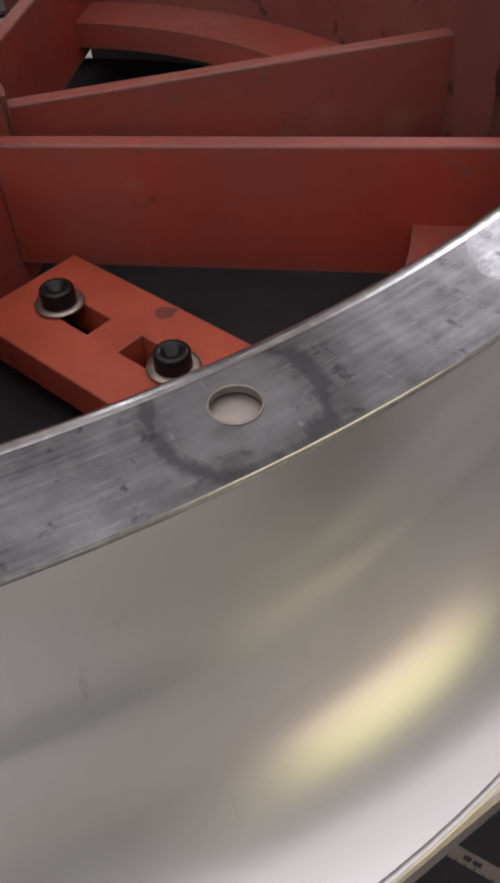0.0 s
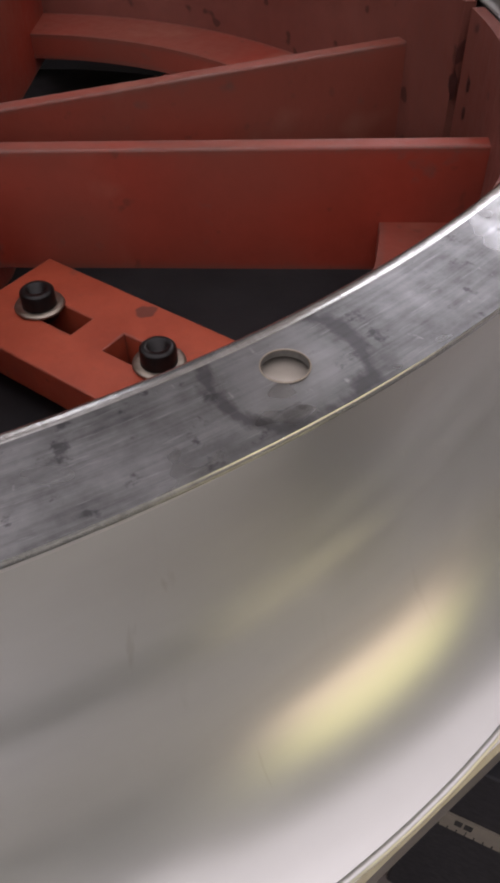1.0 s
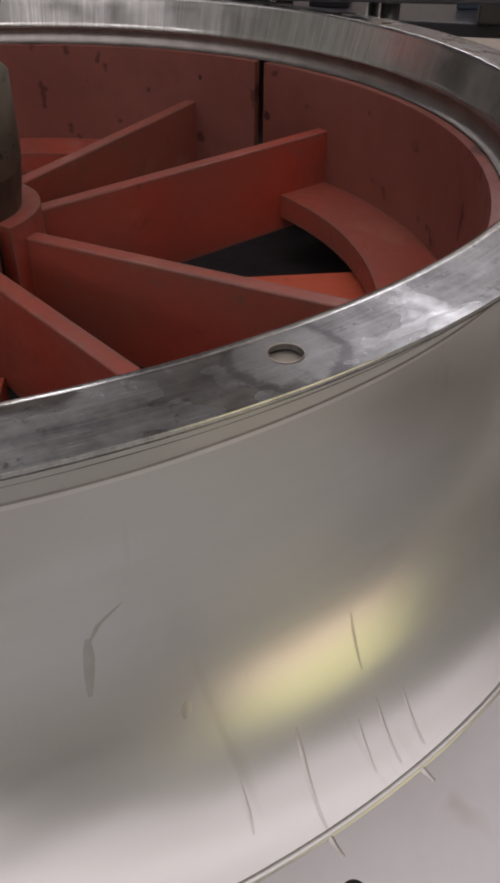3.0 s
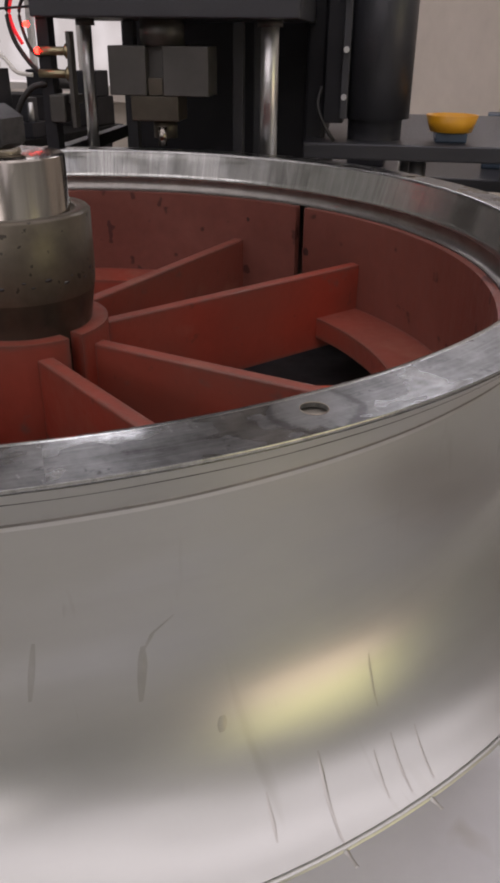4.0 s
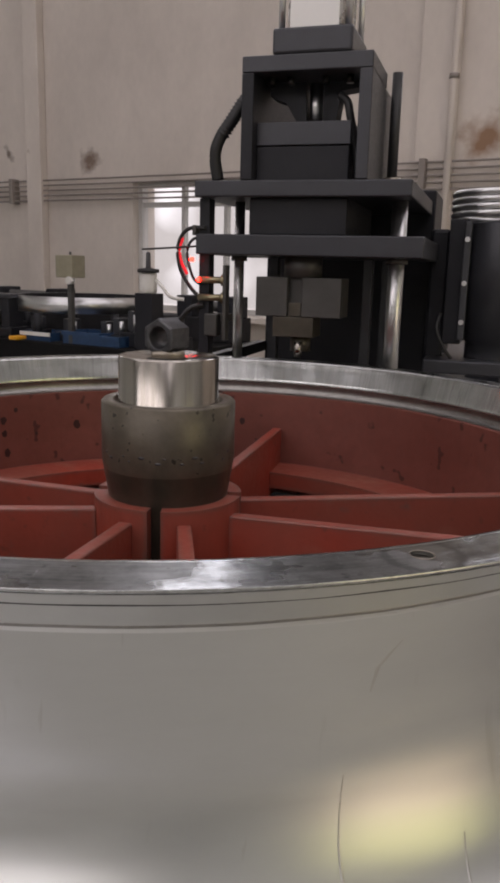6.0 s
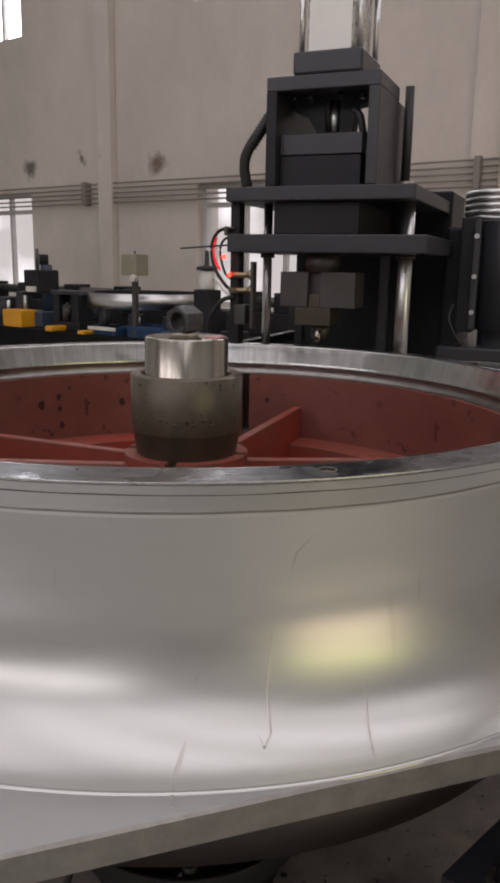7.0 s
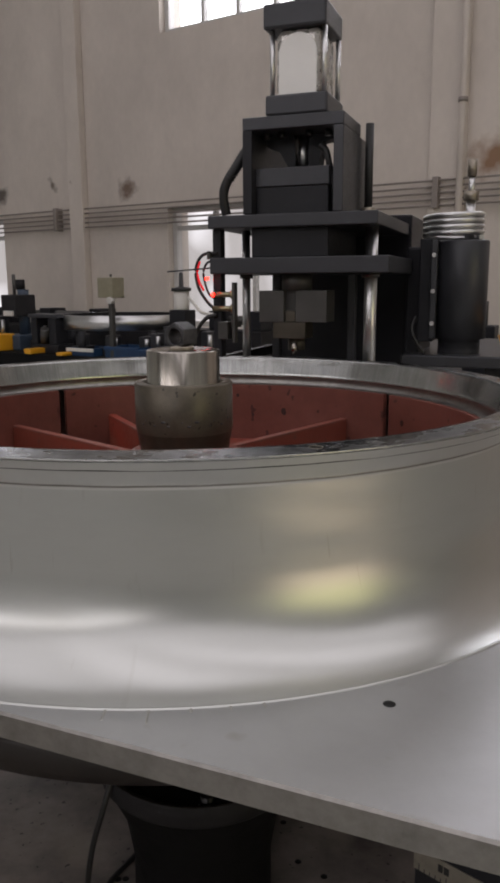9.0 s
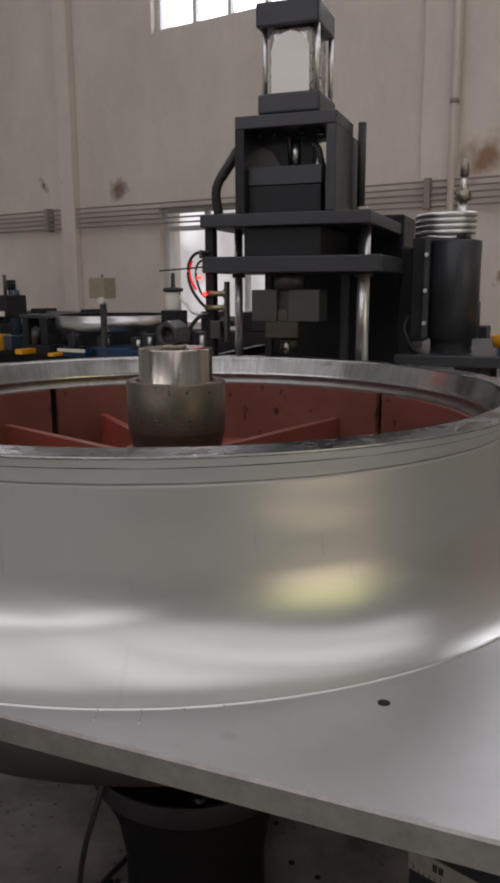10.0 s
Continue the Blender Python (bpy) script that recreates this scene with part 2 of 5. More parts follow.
def plaster():
    """Distempered brick wall: blotches, trickles and a few rust-brown spots."""
    m = material("old_plaster", (0.68, 0.61, 0.545), 0.85, second=(0.52, 0.465, 0.415), scale=0.9, spread=0.35,
                 bump=0.002, bump_scale=25, fine=0.12, stretch=(1, 1, 0.6))
    nt = m.node_tree
    n, l = nt.nodes, nt.links
    b = n["Principled BSDF"]
    src = b.inputs["Base Color"].links[0].from_socket
    tc = n.new("ShaderNodeTexCoord")
    warp = n.new("ShaderNodeTexNoise")
    warp.inputs["Scale"].default_value = 9.0
    warp.inputs["Detail"].default_value = 5.0
    l.new(tc.outputs["Object"], warp.inputs["Vector"])
    for s, z, r, colour in ((-3.43, 0.86, 0.15, (0.12, 0.065, 0.04)), (-4.23, 0.93, 0.085, (0.10, 0.07, 0.05)),
                            (-4.86, 0.88, 0.14, (0.07, 0.055, 0.045)), (-3.89, 0.91, 0.07, (0.2, 0.13, 0.08)),
                            (-0.70, 0.86, 0.19, (0.22, 0.10, 0.035)), (-0.55, 0.2, 0.07, (0.2, 0.12, 0.05)),
                            (-1.3, 0.95, 0.02, (0.15, 0.1, 0.08)), (-2.1, 1.2, 0.05, (0.35, 0.28, 0.22))):
        d = n.new("ShaderNodeVectorMath")
        d.operation = 'DISTANCE'
        d.inputs[1].default_value = (s, NORTH, z)
        l.new(tc.outputs["Object"], d.inputs[0])
        a = n.new("ShaderNodeMath")
        a.operation = 'MULTIPLY_ADD'
        a.inputs[1].default_value, a.inputs[2].default_value = -0.26, 0.13
        l.new(warp.outputs[0], a.inputs[0])
        w = n.new("ShaderNodeMath")
        w.operation = 'ADD'
        l.new(d.outputs["Value"], w.inputs[0])
        l.new(a.outputs[0], w.inputs[1])
        mr = n.new("ShaderNodeMapRange")
        mr.inputs["From Min"].default_value, mr.inputs["From Max"].default_value = r * 0.18, r * 0.72
        mr.inputs["To Min"].default_value, mr.inputs["To Max"].default_value = 0.85, 0.0
        l.new(w.outputs[0], mr.inputs[0])
        mix = n.new("ShaderNodeMix")
        mix.data_type = 'RGBA'
        l.new(mr.outputs[0], mix.inputs[0])
        l.new(src, mix.inputs[6])
        mix.inputs[7].default_value = (*colour, 1)
        src = mix.outputs[2]
    l.new(src, b.inputs["Base Color"])
    return m


PLASTER = plaster()
# unseen walls, coloured to cool what the collar reflects
PALEWALL = material("pale_green_grey_wall", (0.64, 0.655, 0.63), 0.8, second=(0.52, 0.535, 0.51), scale=0.8, bump=0.002, bump_scale=25)


def spotted(m, colour, scale, low, high, amount):
    """Adds scattered spots of a second colour, such as oil splashes."""
    nt = m.node_tree
    n, l = nt.nodes, nt.links
    b = n["Principled BSDF"]
    src = b.inputs["Base Color"].links[0].from_socket
    tc = n.new("ShaderNodeTexCoord")
    v = n.new("ShaderNodeTexNoise")
    v.inputs["Scale"].default_value = scale
    v.inputs["Detail"].default_value = 2.0
    l.new(tc.outputs["Object"], v.inputs["Vector"])
    mr = n.new("ShaderNodeMapRange")
    mr.inputs["From Min"].default_value, mr.inputs["From Max"].default_value = low, high
    mr.inputs["To Max"].default_value = amount
    l.new(v.outputs[0], mr.inputs[0])
    mix = n.new("ShaderNodeMix")
    mix.data_type = 'RGBA'
    l.new(mr.outputs[0], mix.inputs[0])
    l.new(src, mix.inputs[6])
    mix.inputs[7].default_value = (*colour, 1)
    l.new(mix.outputs[2], b.inputs["Base Color"])


spotted(REDWALL, (0.05, 0.012, 0.010), 30.0, 0.645, 0.68, 0.8)
spotted(RED, (0.07, 0.022, 0.016), 60.0, 0.66, 0.74, 0.5)
spotted(RED, (0.19, 0.066, 0.046), 5.0, 0.38, 0.60, 0.7)
spotted(RED, (0.36, 0.16, 0.11), 16.0, 0.62, 0.80, 0.5)
spotted(REDBAR, (0.10, 0.035, 0.025), 40.0, 0.66, 0.71, 0.8)
spotted(OILED, (0.02, 0.018, 0.015), 120.0, 0.67, 0.70, 0.8)
spotted(PLATEM, (0.40, 0.38, 0.34), 30.0, 0.68, 0.80, 0.5)


def floor_patch(m, centre, near, far, colour):
    """A wide dark patch with a ragged border round one spot of the floor."""
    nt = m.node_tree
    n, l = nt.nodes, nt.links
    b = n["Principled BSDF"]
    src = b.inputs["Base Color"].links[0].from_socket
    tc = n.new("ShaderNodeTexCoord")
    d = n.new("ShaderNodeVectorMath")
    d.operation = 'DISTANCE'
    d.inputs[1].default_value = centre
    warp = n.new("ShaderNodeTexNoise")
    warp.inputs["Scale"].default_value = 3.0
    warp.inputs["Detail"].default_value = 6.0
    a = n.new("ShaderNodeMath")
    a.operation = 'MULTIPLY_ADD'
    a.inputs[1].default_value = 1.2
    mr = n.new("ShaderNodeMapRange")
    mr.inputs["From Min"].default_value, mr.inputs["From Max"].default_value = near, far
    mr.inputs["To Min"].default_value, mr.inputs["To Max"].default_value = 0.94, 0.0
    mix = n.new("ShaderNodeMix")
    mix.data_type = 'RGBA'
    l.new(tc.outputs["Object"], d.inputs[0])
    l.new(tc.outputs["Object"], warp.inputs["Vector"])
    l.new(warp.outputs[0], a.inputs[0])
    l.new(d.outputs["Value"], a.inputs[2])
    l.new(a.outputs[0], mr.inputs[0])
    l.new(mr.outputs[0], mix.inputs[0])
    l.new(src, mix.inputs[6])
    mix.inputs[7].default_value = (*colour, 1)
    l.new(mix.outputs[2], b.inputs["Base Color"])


def worn_edges(m, colour, radius, amount):
    """Rubbed paint along the edges, broken up by noise."""
    nt = m.node_tree
    n, l = nt.nodes, nt.links
    b = n["Principled BSDF"]
    src = b.inputs["Base Color"].links[0].from_socket
    bev = n.new("ShaderNodeBevel")
    bev.samples = 3
    bev.inputs["Radius"].default_value = radius
    geo = n.new("ShaderNodeNewGeometry")
    dot = n.new("ShaderNodeVectorMath")
    dot.operation = 'DOT_PRODUCT'
    l.new(bev.outputs[0], dot.inputs[0])
    l.new(geo.outputs["True Normal"], dot.inputs[1])
    tc = n.new("ShaderNodeTexCoord")
    t = n.new("ShaderNodeTexNoise")
    t.inputs["Scale"].default_value = 45.0
    t.inputs["Detail"].default_value = 5.0
    l.new(tc.outputs["Object"], t.inputs["Vector"])
    off = n.new("ShaderNodeMath")
    off.operation = 'MULTIPLY_ADD'
    off.inputs[1].default_value, off.inputs[2].default_value = -0.36, 0.22
    l.new(t.outputs[0], off.inputs[0])
    sub = n.new("ShaderNodeMath")
    sub.operation = 'ADD'
    l.new(dot.outputs["Value"], sub.inputs[0])
    l.new(off.outputs[0], sub.inputs[1])
    mr = n.new("ShaderNodeMapRange")
    mr.inputs["From Min"].default_value, mr.inputs["From Max"].default_value = 0.99, 0.93
    mr.inputs["To Max"].default_value = amount
    l.new(sub.outputs[0], mr.inputs[0])
    mix = n.new("ShaderNodeMix")
    mix.data_type = 'RGBA'
    l.new(mr.outputs[0], mix.inputs[0])
    l.new(src, mix.inputs[6])
    mix.inputs[7].default_value = (*colour, 1)
    l.new(mix.outputs[2], b.inputs["Base Color"])


# the floor is dark round the machine and paler beyond
floor_patch(CONCRETE, (-0.35, 0.70, FLOOR), 1.5, 2.1, (0.034, 0.028, 0.024))
worn_edges(RED, (0.13, 0.085, 0.07), 0.009, 0.8)
worn_edges(REDBAR, (0.10, 0.06, 0.05), 0.003, 0.6)
spotted(BED, (0.38, 0.33, 0.27), 4.0, 0.52, 0.62, 0.7)
spotted(BED, (0.012, 0.010, 0.010), 90.0, 0.68, 0.71, 0.8)


def brushed(name, dark, light, streak_by, blotch_by, rough0, rough1, bump=0.00025, share=0.35, wet_from=0.40, wet_to=0.62, holes=None):
    """Worn flange: streaks round the ring, dull patches, a bright wet shine in places."""
    m = bpy.data.materials.new(name)
    m.use_nodes = True
    nt = m.node_tree
    n, l = nt.nodes, nt.links
    b = n["Principled BSDF"]
    b.inputs["Metallic"].default_value = 0.9
    tc = n.new("ShaderNodeTexCoord")
    sep = n.new("ShaderNodeSeparateXYZ")
    l.new(tc.outputs["Object"], sep.inputs[0])
    ang = n.new("ShaderNodeMath")
    ang.operation = 'ARCTAN2'
    l.new(sep.outputs[1], ang.inputs[0])
    l.new(sep.outputs[0], ang.inputs[1])
    ln = n.new("ShaderNodeVectorMath")
    ln.operation = 'LENGTH'
    l.new(tc.outputs["Object"], ln.inputs[0])
    comb = n.new("ShaderNodeCombineXYZ")
    l.new(ang.outputs[0], comb.inputs[0])
    l.new(ln.outputs["Value"], comb.inputs[1])
    l.new(sep.outputs[2], comb.inputs[2])

    def noise_at(stretch, scale, detail):
        mp = n.new("ShaderNodeMapping")
        mp.inputs["Scale"].default_value = stretch
        l.new(comb.outputs[0], mp.inputs[0])
        t = n.new("ShaderNodeTexNoise")
        t.inputs["Scale"].default_value = scale
        t.inputs["Detail"].default_value = detail
        t.inputs["Roughness"].default_value = 0.65
        l.new(mp.outputs[0], t.inputs["Vector"])
        return t

    streak = noise_at(streak_by, 1.0, 5)
    blotch = noise_at(blotch_by, 1.6, 6)
    wet = noise_at((7, 22, 10), 1.0, 3)
    r1 = n.new("ShaderNodeValToRGB")
    r1.color_ramp.elements[0].position, r1.color_ramp.elements[1].position = 0.33, 0.66
    r1.color_ramp.elements[0].color, r1.color_ramp.elements[1].color = (*dark, 1), (*light, 1)
    add = n.new("ShaderNodeMath")
    add.operation = 'MULTIPLY_ADD'
    add.inputs[1].default_value = share
    l.new(streak.outputs[0], add.inputs[0])
    half = n.new("ShaderNodeMath")
    half.operation = 'MULTIPLY'
    half.inputs[1].default_value = 1.0 - share
    l.new(blotch.outputs[0], half.inputs[0])
    l.new(half.outputs[0], add.inputs[2])
    l.new(add.outputs[0], r1.inputs[0])
    src = r1.outputs[0]

    def mixed(src, value, low, high, amount, colour):
        k = n.new("ShaderNodeMapRange")
        k.inputs["From Min"].default_value, k.inputs["From Max"].default_value = low, high
        k.inputs["To Max"].default_value = amount
        l.new(value, k.inputs[0])
        mix = n.new("ShaderNodeMix")
        mix.data_type = 'RGBA'
        l.new(k.outputs[0], mix.inputs[0])
        l.new(src, mix.inputs[6])
        mix.inputs[7].default_value = (*colour, 1)
        return mix.outputs[2]

    def sums(op, a, b, c=None):
        s = n.new("ShaderNodeMath")
        s.operation = op
        for k, v in enumerate((a, b, c)):
            if isinstance(v, (int, float)):
                s.inputs[k].default_value = v
            elif v:
                l.new(v, s.inputs[k])
        return s.outputs[0]

    if holes is not None:
        src = mixed(src, noise_at((55, 110, 10), 1.0, 4).outputs[0], 0.60, 0.68, 0.75, (0.045, 0.045, 0.048))
        src = mixed(src, noise_at((26, 700, 10), 1.0, 3).outputs[0], 0.60, 0.72, 0.4, (0.36, 0.37, 0.37))
        src = mixed(src, noise_at((110, 90, 10), 1.0, 3).outputs[0], 0.66, 0.72, 0.5, (0.38, 0.38, 0.38))
        turn = sums('FRACT', sums('MULTIPLY_ADD', ang.outputs[0], 4 / math.pi, 8.5 - holes / 45.0), 0.0)
        du = sums('MULTIPLY', sums('SUBTRACT', turn, 0.5), 0.480 * math.pi / 4)
        dv = sums('SUBTRACT', ln.outputs["Value"], 0.480)
        away = sums('SQRT', sums('ADD', sums('MULTIPLY', du, du), sums('MULTIPLY', dv, dv)), 0.0)
        away = sums('ADD', away, sums('MULTIPLY_ADD', noise_at((60, 60, 10), 1.0, 4).outputs[0], 0.012, -0.006))
        ring_at = sums('ABSOLUTE', sums('SUBTRACT', away, 0.0215), 0.0)
        src = mixed(src, away, 0.019, 0.012, 0.45, (0.25, 0.255, 0.255))
        src = mixed(src, ring_at, 0.0035, 0.0010, 0.75, (0.06, 0.06, 0.063))
    l.new(src, b.inputs["Base Color"])
    mr = n.new("ShaderNodeMapRange")
    mr.inputs["From Min"].default_value, mr.inputs["From Max"].default_value = wet_from, wet_to
    mr.inputs["To Min"].default_value, mr.inputs["To Max"].default_value = rough0, rough1
    l.new(wet.outputs[0], mr.inputs[0])
    l.new(mr.outputs[0], b.inputs["Roughness"])
    bp = n.new("ShaderNodeBump")
    bp.inputs["Distance"].default_value = bump
    l.new(add.outputs[0], bp.inputs["Height"])
    l.new(bp.outputs[0], b.inputs["Normal"])
    return m


FLANGE = brushed("brushed_flange", (0.060, 0.062, 0.062), (0.235, 0.242, 0.24), (6, 420, 60), (14, 34, 20), 0.34, 0.06, bump=0.00012, wet_from=0.50, wet_to=0.64, holes=-165.7)
LIP = brushed("wet_lip", (0.30, 0.305, 0.298), (0.54, 0.55, 0.535), (170, 3, 9), (22, 6, 22), 0.26, 0.12, bump=0.00012, share=0.6)

# ---- building helpers ----


def smooth(bm, flag=True):
    for f in bm.faces:
        f.smooth = flag
    return bm


def box(x0, x1, y0, y1, z0, z1, bevel=0.0, m=None):
    bm = bmesh.new()
    bmesh.ops.create_cube(bm, size=1, matrix=Matrix.Translation(((x0 + x1) / 2, (y0 + y1) / 2, (z0 + z1) / 2))
                          @ Matrix.Diagonal((x1 - x0, y1 - y0, z1 - z0, 1)))
    if bevel:
        bmesh.ops.bevel(bm, geom=bm.edges[:], offset=bevel, segments=2, affect='EDGES', profile=0.5)
    if m:
        bm.transform(m)
    return bm


def turned(profile, n=48, a0=0.0, a1=360.0, m=None, sharp=()):
    """Turns (radius, height) pairs round z; a closed ring, or a sector whose ends stay open."""
    bm = bmesh.new()
    full = abs(a1 - a0) >= 360
    count = n if full else n + 1
    rings = []
    for r, z in profile:
        rings.append([bm.verts.new((r * math.cos(radians(a0 + (a1 - a0) * i / n)), r * math.sin(radians(a0 + (a1 - a0) * i / n)), z))
                      for i in range(count)])
    for a, b in zip(rings, rings[1:]):
        for i in range(n):
            j = (i + 1) % count
            f = bm.faces.new((a[i], b[i], b[j], a[j]))
            f.smooth = True
    bmesh.ops.recalc_face_normals(bm, faces=bm.faces)
    if m:
        bm.transform(m)
    return bm


def sector(r0, r1, z0, z1, a0, a1, n=24):
    """A solid block bent round the axis."""
    bm = bmesh.new()
    rows = []
    for i in range(n + 1):
        a = radians(a0 + (a1 - a0) * i / n)
        c, s = math.cos(a), math.sin(a)
        rows.append([bm.verts.new((r * c, r * s, z)) for r, z in ((r0, z0), (r1, z0), (r1, z1), (r0, z1))])
    for p, q in zip(rows, rows[1:]):
        for k in range(4):
            bm.faces.new((p[k], p[(k + 1) % 4], q[(k + 1) % 4], q[k]))
    bm.faces.new(rows[0])
    bm.faces.new(rows[-1][::-1])
    bmesh.ops.recalc_face_normals(bm, faces=bm.faces)
    return bm


def rod(p, q, r, n=16, cap=True):
    bm = bmesh.new()
    p, q = Vector(p), Vector(q)
    d = q - p
    bmesh.ops.create_cone(bm, cap_ends=cap, segments=n, radius1=r, radius2=r, depth=d.length,
                          matrix=Matrix.Translation((p + q) / 2) @ d.to_track_quat('Z', 'Y').to_matrix().to_4x4())
    for f in bm.faces:
        f.smooth = len(f.verts) == 4
    return bm


def hose(points, r, n=10, steps=8):
    """A round tube through the points, by a smooth curve."""
    pts = [Vector(p) for p in points]
    path = []
    for i in range(len(pts) - 1):
        p0, p1, p2, p3 = pts[max(i - 1, 0)], pts[i], pts[i + 1], pts[min(i + 2, len(pts) - 1)]
        for k in range(steps):
            t = k / steps
            path.append(0.5 * ((2 * p1) + (p2 - p0) * t + (2 * p0 - 5 * p1 + 4 * p2 - p3) * t * t + (3 * p1 - p0 - 3 * p2 + p3) * t ** 3))
    path.append(pts[-1])
    bm = bmesh.new()
    rings = []
    for i, c in enumerate(path):
        d = (path[min(i + 1, len(path) - 1)] - path[max(i - 1, 0)]).normalized()
        q = d.to_track_quat('Z', 'Y')
        rings.append([bm.verts.new(c + q @ Vector((r * math.cos(2 * math.pi * k / n), r * math.sin(2 * math.pi * k / n), 0))) for k in range(n)])
    for a, b in zip(rings, rings[1:]):
        for k in range(n):
            f = bm.faces.new((a[k], a[(k + 1) % n], b[(k + 1) % n], b[k]))
            f.smooth = True
    bm.faces.new(rings[0][::-1])
    bm.faces.new(rings[-1])
    return bm


def merged(*parts):
    bm = bmesh.new()
    for p in parts:
        me = bpy.data.meshes.new("tmp")
        p.to_mesh(me)
        p.free()
        bm.from_mesh(me)
        bpy.data.meshes.remove(me)
    return bm


def mesh_of(name, bm, mat):
    me = bpy.data.meshes.new(name)
    bm.to_mesh(me)
    bm.free()
    me.materials.append(mat)
    return me


def part(name, bm, mat, parent, label=""):
    ob = new(name, mesh_of(name, bm, mat))
    ob.parent = parent
    if label:
        tagged(ob, label)
    return ob


def thing(name, label, category, m=None, group=""):
    ob = new(name)
    ob.empty_display_size = 0.05
    if m:
        ob.matrix_basis = m
    return tagged(ob, label, category, group)


def structure(name, bm, mat, m=None, label="", category=""):
    ob = new(name, mesh_of(name, bm, mat))
    if m:
        ob.matrix_basis = m
    return tagged(ob, label, category, kind="structure")


def solo(name, bm, mat, label, category, m=None, group=""):
    ob = new(name, mesh_of(name, bm, mat))
    if m:
        ob.matrix_basis = m
    return tagged(ob, label, category, group)

# ---- the hall ----


def wall_with_openings(x0, x1, z0, z1, y0, y1, openings):
    cuts = sorted({x0, x1, *[v for o in openings for v in o[:2]]})
    blocks = []
    for a, b in zip(cuts, cuts[1:]):
        holes = sorted((o[2], o[3]) for o in openings if o[0] <= a + 1e-6 and o[1] >= b - 1e-6)
        z = z0
        for h0, h1 in holes:
            if h0 > z:
                blocks.append(box(a, b, y0, y1, z, h0))
            z = h1
        if z < z1:
            blocks.append(box(a, b, y0, y1, z, z1))
    return merged(*blocks)


def window(index, x0, x1, z0, z1, y, bars, rails):
    """A steel-framed window set into the wall, with mullions, rails and single panes."""
    win = thing("window_%d" % index, "factory window with pale painted steel bars and dusty glass", "window", HALL)
    win["kind"] = "structure"
    f = 0.035
    part("window_frame", merged(box(x0, x0 + f, y, y + 0.06, z0, z1), box(x1 - f, x1, y, y + 0.06, z0, z1),
                                box(x0 + f, x1 - f, y, y + 0.06, z0, z0 + f), box(x0 + f, x1 - f, y, y + 0.06, z1 - f, z1)), FRAMEM, win)
    xs = [x0 + f + (x1 - x0 - 2 * f) * k / bars for k in range(bars + 1)]
    for x in xs[1:-1]:
        part("mullion", box(x - 0.014, x + 0.014, y + 0.01, y + 0.05, z0 + f, z1 - f), FRAMEM, win)
    for z in rails:
        part("rail", box(x0 + f, x1 - f, y + 0.006, y + 0.054, z - 0.016, z + 0.016), FRAMEM, win)
    levels = [z0 + f, *rails, z1 - f]
    for xa, xb in zip(xs, xs[1:]):
        for za, zb in zip(levels, levels[1:]):
            pane = part("pane", box(xa + 0.012, xb - 0.012, y + 0.028, y + 0.031, za + 0.012, zb - 0.012), GLASS, win)
            pane.visible_shadow = False
    if z0 < 0:
        part("window_sill", box(x0 - 0.04, x1 + 0.04, y - 0.16, y - 0.001, z0 - 0.04, z0, 0.004), PLASTER, win)


NORTH_OPEN = [(-3.05, -1.63, -0.15, 0.70), (-6.30, -4.86, -0.14, 0.71), (-3.08, -1.56, 1.87, 3.25), (-6.40, -4.90, 1.90, 3.25), (-0.45, 1.05, 1.87, 3.25)]
structure("wall_north", wall_with_openings(WEST, EAST, FLOOR, ROOF, NORTH, NORTH + 0.24, NORTH_OPEN), PLASTER, HALL,
          "tall blotchy distempered wall with rust stains", "wall")
SOUTH_OPEN = [(-6.0, -4.0, 1.9, 3.3), (-2.6, -0.6, 1.9, 3.3), (0.8, 2.8, 1.9, 3.3)]
structure("wall_south", wall_with_openings(WEST, EAST, FLOOR, ROOF, SOUTH - 0.24, SOUTH, SOUTH_OPEN), PALEWALL, HALL, "unseen plain plaster wall with added windows", "wall")
structure("wall_west", box(WEST - 0.24, WEST, SOUTH - 0.24, NORTH + 0.24, FLOOR, ROOF), PALEWALL, HALL, "unseen plain plaster end wall", "wall")
turn_east = Matrix(((0, -1, 0, 0), (1, 0, 0, 0), (0, 0, 1, 0), (0, 0, 0, 1)))
structure("wall_east", wall_with_openings(SOUTH - 0.24, NORTH + 0.24, FLOOR, ROOF, -EAST - 0.24, -EAST, [(-2.9, 0.3, FLOOR, 1.8)]), PALEWALL,
          HALL @ turn_east, "unseen plaster end wall with an added gate opening", "wall")
# unseen roof; its skylight openings are added to light the hall
structure("ceiling", wall_with_openings(WEST - 0.24, EAST + 0.24, SOUTH - 0.24, NORTH + 0.24, -ROOF - 0.2, -ROOF,
                                        [(sx - 0.8, sx + 0.8, -6.4, 2.8) for sx in ROOF_OPENINGS]), CEILM,
          HALL @ Matrix(((1, 0, 0, 0), (0, 0, 1, 0), (0, -1, 0, 0), (0, 0, 0, 1))), "unseen sheet roof with added skylight openings", "ceiling")
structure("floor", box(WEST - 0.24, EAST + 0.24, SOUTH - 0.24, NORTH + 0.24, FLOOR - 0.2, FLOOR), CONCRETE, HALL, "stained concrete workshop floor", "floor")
window(1, -3.05, -1.63, -0.15, 0.70, NORTH + 0.06, 4, (0.555,))
window(2, -6.30, -4.86, -0.14, 0.71, NORTH + 0.06, 4, (0.555,))
window(3, -3.08, -1.56, 1.87, 3.25, NORTH + 0.06, 5, (2.55,))
window(4, -6.40, -4.90, 1.90, 3.25, NORTH + 0.06, 5, (2.55,))
